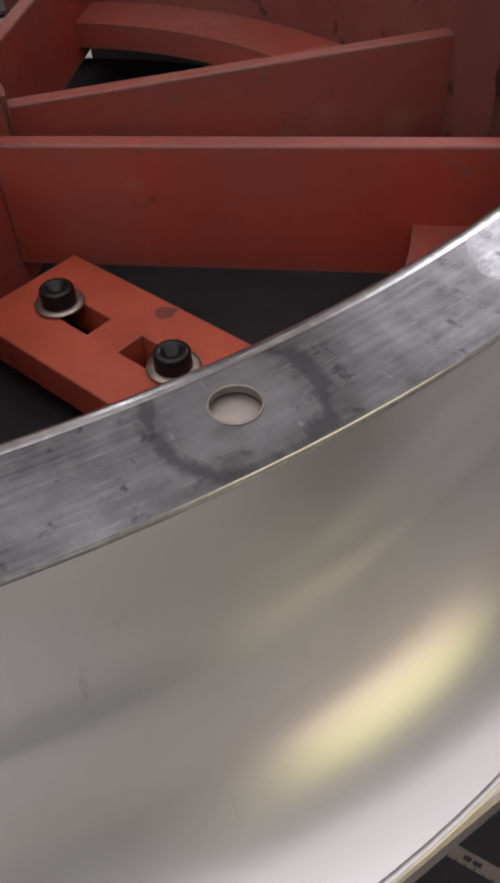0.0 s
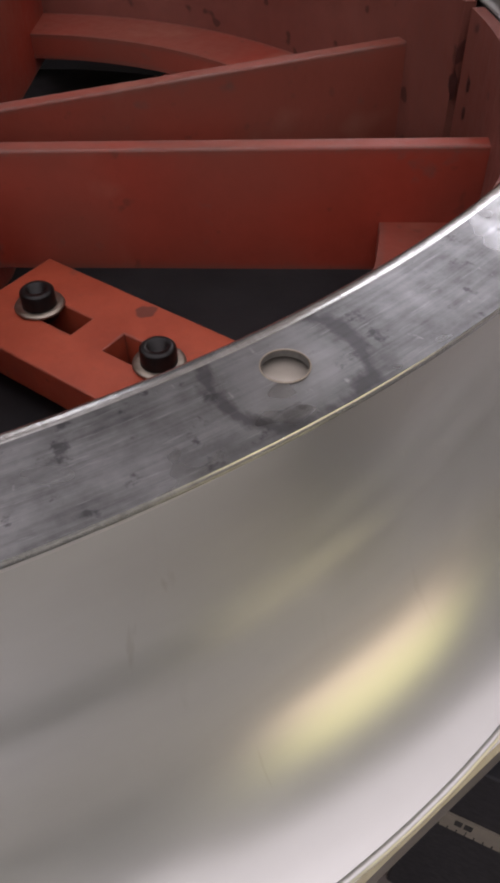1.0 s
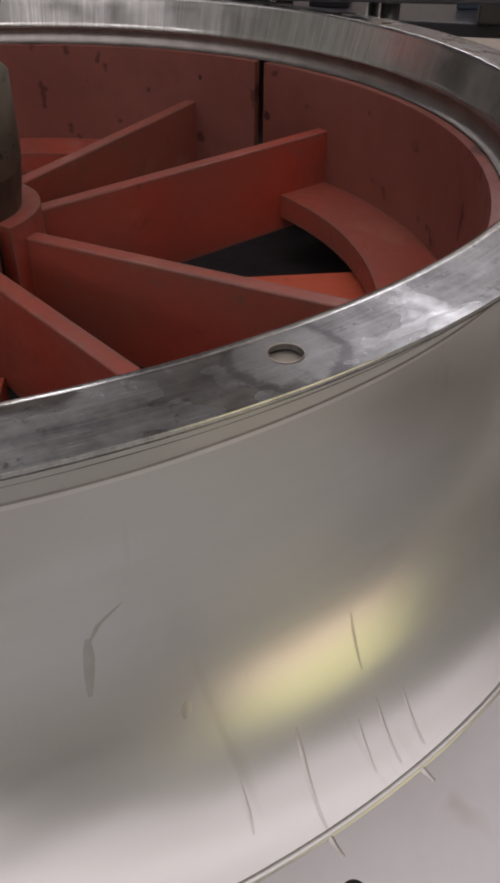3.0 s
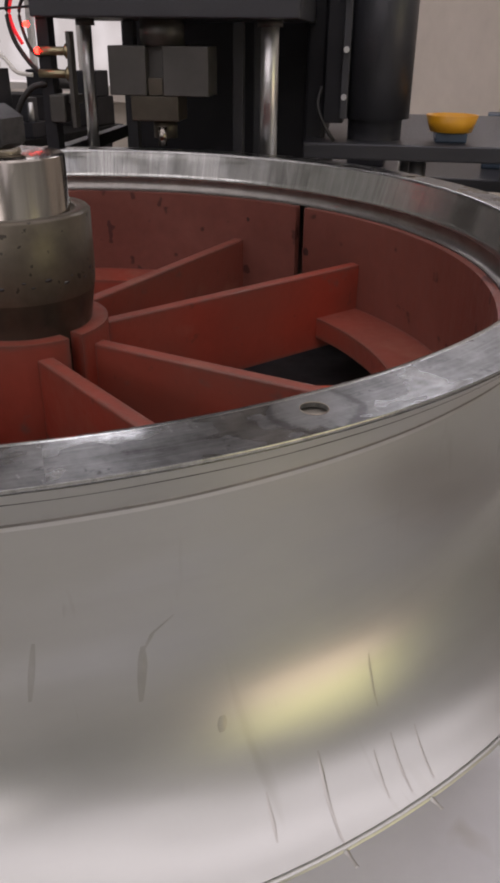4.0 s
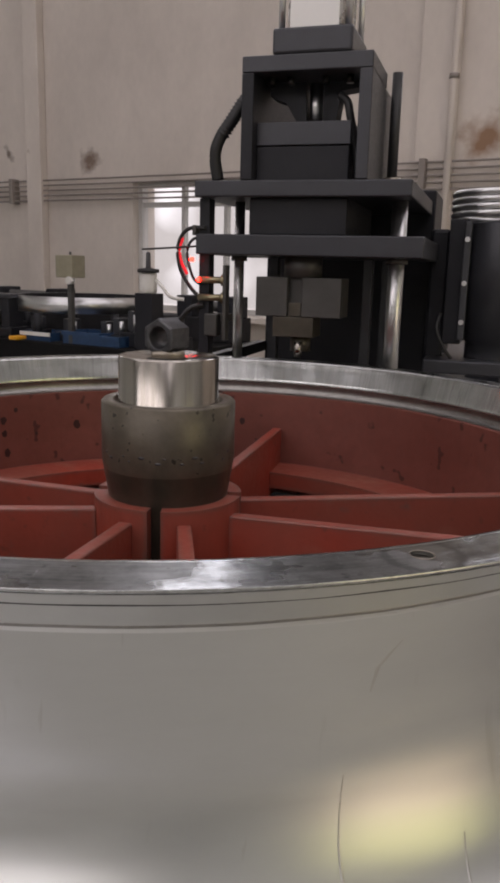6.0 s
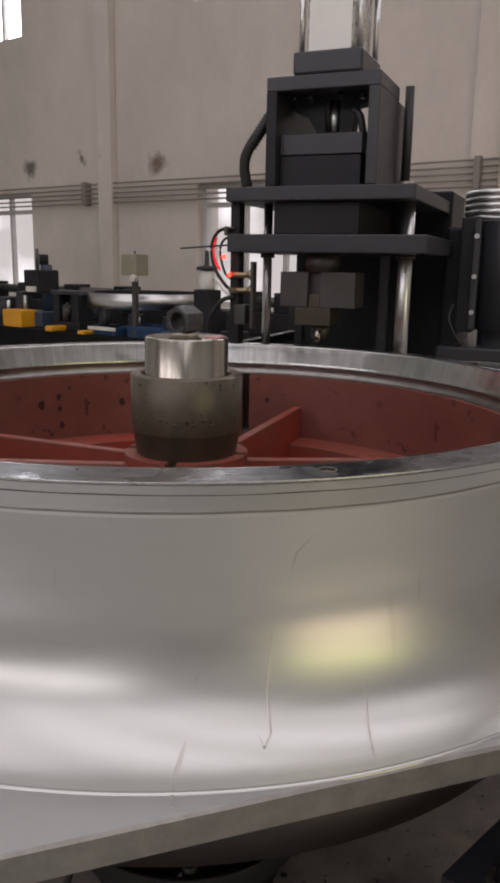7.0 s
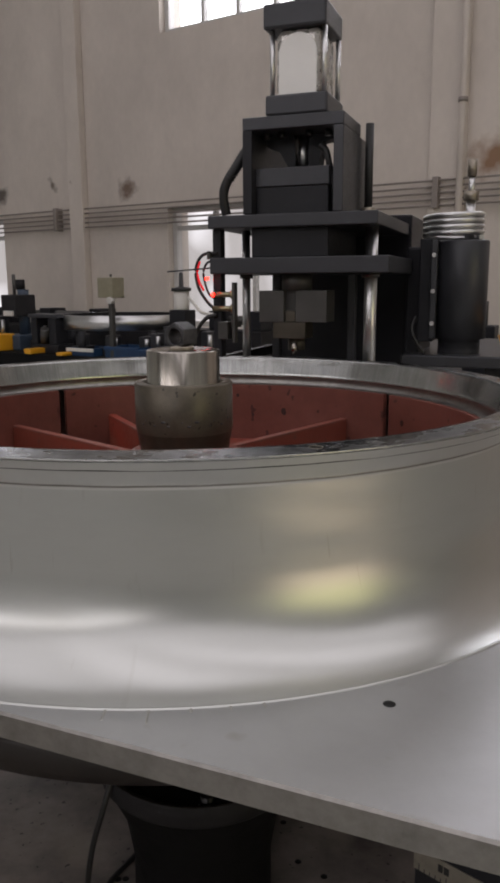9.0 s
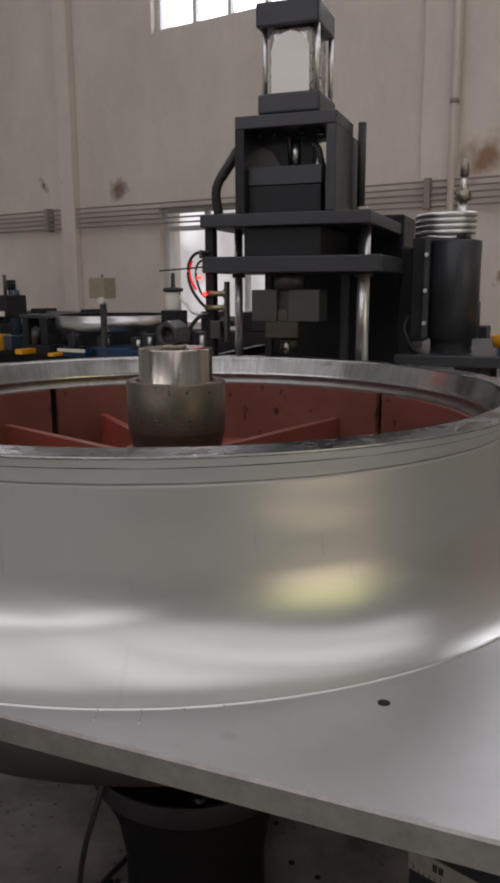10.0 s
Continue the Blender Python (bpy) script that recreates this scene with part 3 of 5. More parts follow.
window(8, -0.45, 1.05, 1.87, 3.25, NORTH + 0.06, 5, (2.55,))
# windows added in the unseen south wall to brighten what the collar reflects
for k, o in enumerate(SOUTH_OPEN):
    window(5 + k, o[0], o[1], o[2], o[3], SOUTH - 0.12, 5, (2.6,))
# added ground that closes the view below the unseen gate
structure("ground_yard", box(EAST + 0.24, EAST + 0.90, -4.2, 1.6, FLOOR - 0.2, FLOOR - 0.004), CONCRETE, HALL, "added pale concrete ground outside the unseen gate", "ground")
# south, yard and roof backdrops are added behind unseen openings
for name, bm, mat in (("backdrop_north", box(WEST, EAST, NORTH + 0.50, NORTH + 0.52, FLOOR, ROOF), DAY),
                      ("backdrop_south", box(WEST, EAST, SOUTH - 0.62, SOUTH - 0.60, FLOOR, ROOF), DAYSOUTH),
                      ("backdrop_yard", box(EAST + 0.9, EAST + 0.92, -4.2, 1.6, FLOOR, 3.2), GATE_GLOW),
                      ("backdrop_roof", box(-6.6, 5.6, -6.7, 3.2, ROOF + 0.5, ROOF + 0.52), DAYTOP)):
    structure(name, bm, mat, HALL, "pale daylight outside the hall", "backdrop")

# pilaster, downpipes and the five conduits with their clips
structure("pilaster", box(-3.985, -3.84, NORTH - 0.07, NORTH - 0.002, FLOOR, ROOF, 0.006), PLASTER, HALL, "plaster pilaster on the tall wall", "pilaster")
structure("pilaster_2", box(-1.063, -0.845, NORTH - 0.03, NORTH - 0.002, FLOOR, ROOF, 0.006), PLASTER, HALL, "broad plaster pilaster behind the press", "pilaster")
for s, r in ((-0.862, 0.020),):
    pipe = thing("downpipe", "pale painted vertical pipe fixed to the wall", "pipe", HALL, "wall pipes")
    part("pipe", rod((s, NORTH - 0.055, FLOOR), (s, NORTH - 0.055, ROOF), r, 12), PLASTER, pipe)
    for z in (0.25, 1.15, 2.2, 3.3):
        part("pipe_clip", merged(turned([(r + 0.001, -0.012), (r + 0.006, -0.012), (r + 0.006, 0.012), (r + 0.001, 0.012)], 14, m=Matrix.Translation((s, NORTH - 0.055, z))),
                                 box(s - 0.006, s + 0.006, NORTH - 0.05, NORTH, z - 0.01, z + 0.01)), PIPE, pipe)
for k in range(5):
    z = 0.592 + 0.035 * k
    solo("conduit", hose([(-7.9, NORTH - 0.045, z + 0.004), (-6, NORTH - 0.05, z - 0.004), (-4.15, NORTH - 0.045, z), (-2.5, NORTH - 0.05, z - 0.005),
                          (-1.0, NORTH - 0.045, z), (1.5, NORTH - 0.05, z - 0.004), (5.9, NORTH - 0.045, z)], 0.0062, 8, 3), PIPE,
         "thin grey conduit running along the wall", "conduit", HALL, "conduits on the wall")
for s in (-5.7, -4.15, -1.0, 0.6, 2.4):
    solo("conduit_bracket", box(s - 0.018, s + 0.018, NORTH - 0.075, NORTH, 0.575, 0.75, 0.004), PIPE, "grey steel bracket carrying five conduits", "bracket", HALL, "conduit brackets")

# ---- the fan panel on the turntable ----
R_OUT, R_IN, R_HOLE, SIDE, PLATE_Z = 0.5, 0.465, 0.480, 0.5515, -0.206
DROOP = 0.0012      # the flange falls a little towards its edge
HOLES = [-165.7 + 45 * k for k in range(8)]


def flange_bm():
    """The flat top ring with its punched holes, 2.5 mm thick."""
    bm = bmesh.new()
    half, hr, k = 2.2, 0.0066, 32
    for z, flip in ((0.0, False), (-0.0025, True)):
        for i, h in enumerate(HOLES):
            nxt = HOLES[(i + 1) % 8] + (360 if i == 7 else 0)
            n = 26
            col = []
            for j in range(n + 1):
                a = radians(h + half + (nxt - h - 2 * half) * j / n)
                col.append([bm.verts.new((r * math.cos(a), r * math.sin(a), z)) for r in (R_IN + 0.003, R_OUT)])
            for p, q in zip(col, col[1:]):
                f = bm.faces.new((p[0], p[1], q[1], q[0]))
                if flip:
                    f.normal_flip()
            outer, inner = [], []
            c, s = math.cos(radians(h)), math.sin(radians(h))
            wr, wa = (R_OUT - R_IN - 0.003) / 2, radians(half)
            for j in range(k):
                a = 2 * math.pi * (j + 0.5) / k
                u, v = math.cos(a), math.sin(a)
                f = 1 / max(abs(u), abs(v))
                r, aa = (R_OUT + R_IN + 0.003) / 2 + wr * u * f, radians(h) + wa * v * f
                outer.append(bm.verts.new((r * math.cos(aa), r * math.sin(aa), z)))
                pr, pt = R_HOLE + hr * u, hr * v
                inner.append(bm.verts.new((pr * c - pt * s, pr * s + pt * c, z)))
            corners = []
            for j in range(k):
                f = bm.faces.new((inner[j], outer[j], outer[(j + 1) % k], inner[(j + 1) % k]))
                if flip:
                    f.normal_flip()
            for su in (1, -1):
                for sv in (1, -1):
                    a0 = radians(h) + wa * sv
                    cv = bm.verts.new((((R_OUT + R_IN + 0.003) / 2 + wr * su) * math.cos(a0), ((R_OUT + R_IN + 0.003) / 2 + wr * su) * math.sin(a0), z))
                    near = sorted(outer, key=lambda v: (v.co - cv.co).length)[:2]
                    f = bm.faces.new((cv, near[0], near[1]))
                    if (f.normal_update() or f.normal.z < 0) != flip:
                        f.normal_flip()
            if not flip:
                low = [bm.verts.new((v.co.x, v.co.y, -0.0025)) for v in inner]
                for j in range(k):
                    bm.faces.new((inner[j], inner[(j + 1) % k], low[(j + 1) % k], low[j]))
    bmesh.ops.remove_doubles(bm, verts=bm.verts, dist=0.00002)
    for v in bm.verts:
        v.co.z -= DROOP * (math.hypot(v.co.x, v.co.y) - R_IN) / (R_OUT - R_IN)
    for e in bm.edges:
        e.smooth = len(e.link_faces) == 2 and e.calc_face_angle() < 0.5
    return smooth(bm)


def collar_profile():
    out = [(0.4985, -0.0034), (0.4962, -0.0060), (0.4915, -0.0120), (0.4860, -0.0190), (0.4808, -0.0258), (0.4783, -0.0292),
           (0.4769, -0.0318), (0.4764, -0.0345), (0.4765, -0.045), (0.4765, -0.066)]
    out.append((0.4768, -0.090))
    for k in range(1, 17):
        a = radians(80 * k / 16)
        out.append((0.4770 + 0.0865 * (1 - math.cos(a)), -0.106 - 0.1010 * math.sin(a)))
    return out


def plate_bm(first, last):
    """The square sheet round the flare with a turned-down skirt."""
    bm = bmesh.new()
    n = 160
    rings = [[], [], [], [], []]
    for i in range(n):
        a = 2 * math.pi * i / n
        u, v = math.cos(a), math.sin(a)
        f = SIDE / max(abs(u), abs(v))
        rings[0].append(bm.verts.new((0.5475 * u, 0.5475 * v, PLATE_Z)))
        for ring, d, z in ((1, 0.0022, PLATE_Z), (2, 0.0, PLATE_Z - 0.0022), (3, 0.0, PLATE_Z - 0.0235), (4, 0.014, PLATE_Z - 0.0235)):
            g = (SIDE - d) / SIDE
            rings[ring].append(bm.verts.new((f * u * g, f * v * g, z)))
    for a, b in list(zip(rings, rings[1:]))[first:last]:
        for i in range(n):
            bm.faces.new((a[i], b[i], b[(i + 1) % n], a[(i + 1) % n]))
    bmesh.ops.delete(bm, geom=[v for v in bm.verts if not v.link_faces], context='VERTS')
    bmesh.ops.recalc_face_normals(bm, faces=bm.faces)
    return bm


panel = thing("fan_panel", "square zinc-coated fan panel with a tall spun bell-mouth collar", "fan panel")
part("flange", flange_bm(), FLANGE, panel, "worn grey flat flange with punched holes")
part("cut_edge", turned([(0.5, -DROOP), (0.5003, -DROOP - 0.0004), (0.5003, -DROOP - 0.0020), (0.4985, -DROOP - 0.0022)], 240), LIP, panel, "cut edge of the flange")
# added ring, no part of the panel, so the holes look bright inside
part("hole_fill_ring", turned([(0.4640, -0.0038), (0.4900, -0.0042)], 160), HOLEFILL, panel)
for h in HOLES:
    burr = [(0.0066 + 0.00032 * math.cos(2 * math.pi * k / 6), 0.00028 * math.sin(2 * math.pi * k / 6)) for k in range(7)]
    part("hole_burr", turned(burr, 28, m=Matrix.Translation((R_HOLE * math.cos(radians(h)), R_HOLE * math.sin(radians(h)), -DROOP * 0.42))), WASHER, panel, "bright burr round a punched hole")
part("rolled_edge", turned(collar_profile()[:8], 240), ROLLED_EDGE, panel, "satin rolled edge under the flange, reflected light put into its colour")
part("collar_wall", turned(collar_profile()[7:], 240), COLLAR, panel, "bright spun sheet wall flaring to the base")


def seam_bm(r, z, slope, size, wobble, seed):
    """A thin dark seam line round the collar that thins out and breaks here and there."""
    rnd = random.Random(seed)
    waves = [(k, rnd.uniform(0, 6.28), rnd.uniform(0.4, 1.0)) for k in (3, 5, 11, 17, 29, 43)]
    bm = bmesh.new()
    n, rings = 360, []
    for i in range(n):
        a = 2 * math.pi * i / n
        w = sum(g * math.sin(k * a + p) for k, p, g in waves) / 4
        rr, zz = r + wobble * (w - 0.15), z + 0.0007 * w
        rings.append([bm.verts.new(((rr + u * slope) * math.cos(a), (rr + u * slope) * math.sin(a), zz + u)) for u in (size, 0, -size)])
        for v, d in zip(rings[-1], (-0.0008, 0.0, -0.0008)):
            v.co.x += d * math.cos(a)
            v.co.y += d * math.sin(a)
    for i in range(n):
        p, q = rings[i], rings[(i + 1) % n]
        for k in range(2):
            bm.faces.new((p[k], p[k + 1], q[k + 1], q[k]))
    bmesh.ops.recalc_face_normals(bm, faces=bm.faces)
    return smooth(bm)


part("roll_seam", seam_bm(0.4907, -0.0135, 0.786, 0.0014, 0.0008, 3), GREYBLOCK, panel, "broken dark seam")
part("lower_seam", seam_bm(0.4783, -0.0308, 0.5, 0.0011, 0.0004, 8), SHADED_SHEET, panel, "thin dark seam under the rolled edge")
part("inner_lip", turned([(0.4530, -0.0375), (0.4518, -0.0365), (0.4516, -0.0350), (0.4535, -0.030), (0.4590, -0.014), (0.4618, -0.0062), (0.4626, -0.0030), (0.4636, -0.0008), (0.4655, 0.0002), (0.4680, 0.0)], 240), LIP, panel,
     "oily streaked turned-in lip of the collar")
# the groove's shade is put into its darker colour
part("lip_groove", turned([(0.4465, -0.0530), (0.4490, -0.0528), (0.4530, -0.0490), (0.4545, -0.0440), (0.4530, -0.0376)], 240), SHADED_SHEET, panel, "groove under the lip with shade put into its colour")


def collar_radius(z):
    pts = collar_profile()
    for (r0, z0), (ra, za) in zip(pts, pts[1:]):
        if z0 >= z >= za:
            return r0 + (ra - r0) * (z0 - z) / (z0 - za)
    return pts[-1][0]


def run_bm(points, width, proud):
    """A dried oil run, flat on the collar; points are (degrees, height), width is half its breadth."""
    size = (width * width + proud * proud) / (2 * proud)
    points = [(p[0] + (q[0] - p[0]) * k / 5, p[1] + (q[1] - p[1]) * k / 5) for p, q in zip(points, points[1:]) for k in range(5)] + [points[-1]]
    rings, bm = [], bmesh.new()
    for i, (a, z) in enumerate(points):
        taper = 0.35 + 0.65 * math.sin(math.pi * min(1.0, (i + 0.4) / (len(points) - 0.2)))
        row = []
        for k in range(7):
            u = (k / 3 - 1) * width * taper
            lift = (math.sqrt(size * size - u * u) - size + proud) * taper
            aa, r = radians(a) + u / 0.48, collar_radius(z) + max(lift, -0.00003)
            row.append(bm.verts.new((r * math.cos(aa), r * math.sin(aa), z)))
        rings.append(row)
    for p, q in zip(rings, rings[1:]):
        for k in range(6):
            bm.faces.new((p[k], p[k + 1], q[k + 1], q[k]))
    bmesh.ops.recalc_face_normals(bm, faces=bm.faces)
    if bm.faces[0].normal.dot(Vector((bm.faces[0].calc_center_median().x, bm.faces[0].calc_center_median().y, 0))) < 0:
        bmesh.ops.reverse_faces(bm, faces=bm.faces)
    return smooth(bm)


for points, width, proud in (([(189.7, -0.189), (189.5, -0.197), (189.3, -0.201)], 0.0010, 0.0003),
                             ([(193.5, -0.184), (193.2, -0.192), (192.5, -0.2053)], 0.0012, 0.0004), ([(199.1, -0.157), (198.5, -0.180)], 0.0008, 0.0002),
                             ([(198.5, -0.190), (197.6, -0.204)], 0.0009, 0.0003), ([(200.3, -0.192), (199.3, -0.204)], 0.0009, 0.0003),
                             ([(196.9, -0.192), (196.2, -0.203)], 0.0008, 0.0003), ([(238.6, -0.050), (236.9, -0.064), (236.4, -0.078)], 0.0012, 0.0002),
                             ([(234.7, -0.125), (234.0, -0.160), (233.8, -0.188), (233.1, -0.194), (232.8, -0.188)], 0.0010, 0.0003),
                             ([(226.9, -0.189), (226.2, -0.201), (226.0, -0.2055)], 0.0018, 0.0005), ([(243.2, -0.168), (241.6, -0.204)], 0.0009, 0.0003)):
    part("oil_run", run_bm(points, width, proud), DRIED, panel, "dried brownish oil run")
for points, width in (([(186.0, -0.094), (184.7, -0.102), (184.2, -0.110)], 0.0011), ([(184.1, -0.108), (184.0, -0.120), (183.7, -0.138)], 0.0024), ([(188.3, -0.156), (188.1, -0.163)], 0.0026),
                      ([(178.3, -0.094), (177.7, -0.126)], 0.0016)):
    part("wiped_smear", run_bm(points, width, 0.0002), SMEAR, panel, "dull wiped oil smear")
for a, r in ((226.0, 0.562), (262.5, 0.566), (266.3, 0.571), (270.0, 0.556), (273.5, 0.556), (276.5, 0.557), (192.4, 0.560), (198.3, 0.558)):
    c, s = math.cos(radians(a)), math.sin(radians(a))
    part("oil_drip", hose([(0.5492 * c, 0.5492 * s, PLATE_Z - 0.0012), (0.554 * c, 0.554 * s, PLATE_Z - 0.0019), (r * c, r * s, PLATE_Z - 0.0019)], 0.0022, 24, 4), DRIED, panel)
ring = [(0.0022 * math.cos(2 * math.pi * k / 8) + 0.5485, 0.0022 * math.sin(2 * math.pi * k / 8) + PLATE_Z - 0.0005) for k in range(9)]
part("seam_bead", turned(ring, 200), COLLAR, panel, "raised bead where collar meets plate")
plate = part("plate", plate_bm(0, 1), PLATEM, panel, "flat square sheet")
# side of the same sheet, its shade put into the colour
skirt = part("skirt", plate_bm(1, 4), SHADED_SHEET, panel, "folded skirt of the sheet, coloured darker as its shaded side")
plate.matrix_basis = skirt.matrix_basis = pose(0, 0, 0, 0, 0, -28.2)
for a, r in ((-73.2, 0.583), (-168.1, 0.574), (106.8, 0.583), (16.8, 0.583)):
    hole = part("bolt_hole", turned([(0.0001, 0.0004), (0.0052, 0.0004), (0.0056, 0.0)], 20, m=Matrix.Translation((r, 0, PLATE_Z))), HOLE, panel)
    hole.matrix_basis = pose(0, 0, 0, 0, 0, a)

# ---- the expanding fixture inside ----
fixture = thing("expanding_fixture", "red four-sector expanding fixture on a dark turntable", "fixture")
SLOT = 32.4
protos = {}


def shared(name, key, make, mat, parent, m, label=""):
    """Parts that are alike share one mesh."""
    if key not in protos:
        protos[key] = mesh_of(name, make(), mat)
    ob = new(name, protos[key])
    ob.parent = parent
    ob.matrix_basis = m
    return tagged(ob, label) if label else ob


def spoke_bm(side):
    """A welded flat spoke beside a slot line, from the hub shell to the rim wall."""
    a, b = Vector((0.074, 0.0301 * side, 0)), Vector((0.430, 0.100 * side, 0))
    d = (b - a).normalized()
    nrm = Vector((-d.y, d.x, 0)) * 0.0075
    bm = bmesh.new()
    rows = []
    steps = 6
    for i in range(steps + 1):
        p = a + (b - a) * i / steps
        top = -0.108 - 0.004 * (1 - i / steps)
        low = -0.205 + 0.0 * i
        rows.append([bm.verts.new((p.x + s * nrm.x, p.y + s * nrm.y, z)) for s, z in ((1, low), (-1, low), (-1, top), (1, top))])
    for p, q in zip(rows, rows[1:]):
        for k in range(4):
            bm.faces.new((p[k], q[k], q[(k + 1) % 4], p[(k + 1) % 4]))
    bm.faces.new(rows[0])
    bm.faces.new(rows[-1][::-1])
    bmesh.ops.recalc_face_normals(bm, faces=bm.faces)
    edges = [e for e in bm.edges if abs(e.verts[0].co.z - e.verts[1].co.z) < 0.01 and min(v.co.z for v in e.verts) > -0.13]
    bmesh.ops.bevel(bm, geom=edges, offset=0.0016, segments=2, affect='EDGES', profile=0.5)
    return bm


def bar_bm():
    """The slotted clamp bar along a sector's middle, built round its two slots."""
    z0, z1 = -0.222, -0.196
    xs, ys = (0.113, 0.138, 0.193, 0.223, 0.278, 0.385), (-0.048, -0.0105, 0.0105, 0.048)
    solid = {(i, j) for i in range(5) for j in range(3)} - {(1, 1), (3, 1)}
    bm = bmesh.new()
    vert = {(i, j, z): bm.verts.new((xs[i], ys[j], z)) for i in range(6) for j in range(4) for z in (z0, z1)}
    for i, j in solid:
        bm.faces.new([vert[p, q, z1] for p, q in ((i, j), (i + 1, j), (i + 1, j + 1), (i, j + 1))])
        bm.faces.new([vert[p, q, z0] for p, q in ((i, j + 1), (i + 1, j + 1), (i + 1, j), (i, j))])
        for di, dj, a, b in ((0, -1, (i, j), (i + 1, j)), (1, 0, (i + 1, j), (i + 1, j + 1)), (0, 1, (i + 1, j + 1), (i, j + 1)), (-1, 0, (i, j + 1), (i, j))):
            if (i + di, j + dj) not in solid:
                bm.faces.new((vert[a[0], a[1], z0], vert[b[0], b[1], z0], vert[b[0], b[1], z1], vert[a[0], a[1], z1]))
    bmesh.ops.recalc_face_normals(bm, faces=bm.faces)
    rim = [e for e in bm.edges if all(v.co.z > z0 + 0.01 for v in e.verts) and e.calc_face_angle(0) > 0.5]
    bmesh.ops.bevel(bm, geom=rim, offset=0.0012, segments=2, affect='EDGES', profile=0.5)
    return bm


def bolt_bm():
    h = -0.181
    bm = turned([(0.0001, h - 0.008), (0.0060, h - 0.008), (0.0064, h), (0.0104, h), (0.0120, h - 0.0016), (0.0122, h - 0.016), (0.0122, h - 0.022)], 24)
    return bm


for k in range(4):
    mid = SLOT + 45 + 90 * k
    turn = pose(0, 0, 0, 0, 0, mid)
    shared("rim_wall", "wall", lambda: sector(0.4365, 0.4455, -0.216, -0.0535, -44.1, 44.1, 40), REDWALL, fixture, turn, "dull brownish-red curved wall segment")
    shared("arc_flange", "arc", lambda: sector(0.368, 0.4362, -0.190, -0.165, -31.5, 31.5, 22), RED, fixture, turn)
    bar = shared("clamp_bar", "bar", bar_bm, REDBAR, fixture, turn, "orange-red slotted clamp bar")
    shared("hub_shell", "hub", lambda: sector(0.0655, 0.081, -0.225, -0.098, -40, 40, 14), RED, fixture, turn, "red quarter of the hub shell")
    for r in (0.153, 0.263):
        shared("washer", "washer", lambda: turned([(0.0123, -0.1955), (0.0172, -0.1955), (0.0178, -0.1945), (0.0172, -0.1932), (0.0123, -0.1932)], 24), WASHER, bar, pose(r, 0, 0), "dull zinc washer")
        shared("socket_bolt", "bolt", bolt_bm, BOLT, bar, pose(r, 0, 0), "black socket-head bolt")
    for side in (1, -1):
        shared("spoke", "spoke%d" % side, lambda s=side: spoke_bm(s), RED, fixture, pose(0, 0, 0, 0, 0, SLOT + 90 * k))
        shared("weld", "weld%d" % side, lambda s=side: hose([(0.4335, 0.1085 * s, -0.11), (0.4330, 0.1090 * s, -0.14), (0.4340, 0.1085 * s, -0.17), (0.4335, 0.1090 * s, -0.203)], 0.004, 8, 4), RED,
               fixture, pose(0, 0, 0, 0, 0, SLOT + 90 * k))

def splash_bm(r, seed):
    """A dried splash with an uneven outline, slightly domed; it faces the axis."""
    rnd = random.Random(seed)
    bm = bmesh.new()
    top = bm.verts.new((-0.0005, 0, 0))
    rim = []
    for k in range(14):
        a, w = 2 * math.pi * k / 14, r * rnd.uniform(0.82, 1.15)
        rim.append(bm.verts.new((0.0006, w * math.cos(a), 1.25 * w * math.sin(a))))
    for k in range(14):
        bm.faces.new((top, rim[k], rim[(k + 1) - 14 * (k == 13)]))
    bmesh.ops.recalc_face_normals(bm, faces=bm.faces)
    return smooth(bm)


SPLASHES = [(82.4, -0.1016, 0.0084), (78.1, -0.0903, 0.0065), (78.0, -0.1108, 0.0055), (77.5, -0.1409, 0.0066), (75.5, -0.0756, 0.004), (62.8, -0.1058, 0.0073), (27.0, -0.1, 0.0058), (71.3, -0.1148, 0.0031)]
for k, (a, z, r) in enumerate(SPLASHES + [(a + 131, z - 0.01, r * 0.9) for a, z, r in SPLASHES[:4]] + [(a - 122, z - 0.004, r * 0.8) for a, z, r in SPLASHES[2:6]]):
    spot = part("oil_splash", splash_bm(r * 1.35, k), SPLASH, fixture, "dark dried oil splash")
    spot.matrix_basis = pose(0, 0, 0, 0, 0, a) @ pose(0.4363, 0, z)
part("table_top", turned([(0.0001, -0.240), (0.472, -0.240), (0.476, -0.243), (0.476, -0.262), (0.474, -0.264), (0.0001, -0.264)], 120), BASE, fixture, "dark steel table under the sectors")
part("turntable_rim", turned([(0.0001, -0.2655), (0.44, -0.2655), (0.44, -0.297), (0.466, -0.297), (0.470, -0.300), (0.470, -0.333), (0.465, -0.337), (0.0001, -0.337)], 120), GRIME, fixture,
     "grimy brown turntable rim")
part("taper_sleeve", turned([(0.0545, 0.0005), (0.0580, -0.0010), (0.0585, 0.0040), (0.0600, 0.0064), (0.0700, 0.0064), (0.0722, 0.0040), (0.0722, -0.056), (0.0716, -0.062), (0.0708, -0.066)], 72), OILED, fixture, "oily worn steel sleeve with wear marks")
part("taper", turned([(0.0708, -0.066), (0.0700, -0.072), (0.0675, -0.086), (0.0640, -0.110), (0.060, -0.239)], 72), SLEEVELOW, fixture, "darker tapered end of the sleeve")
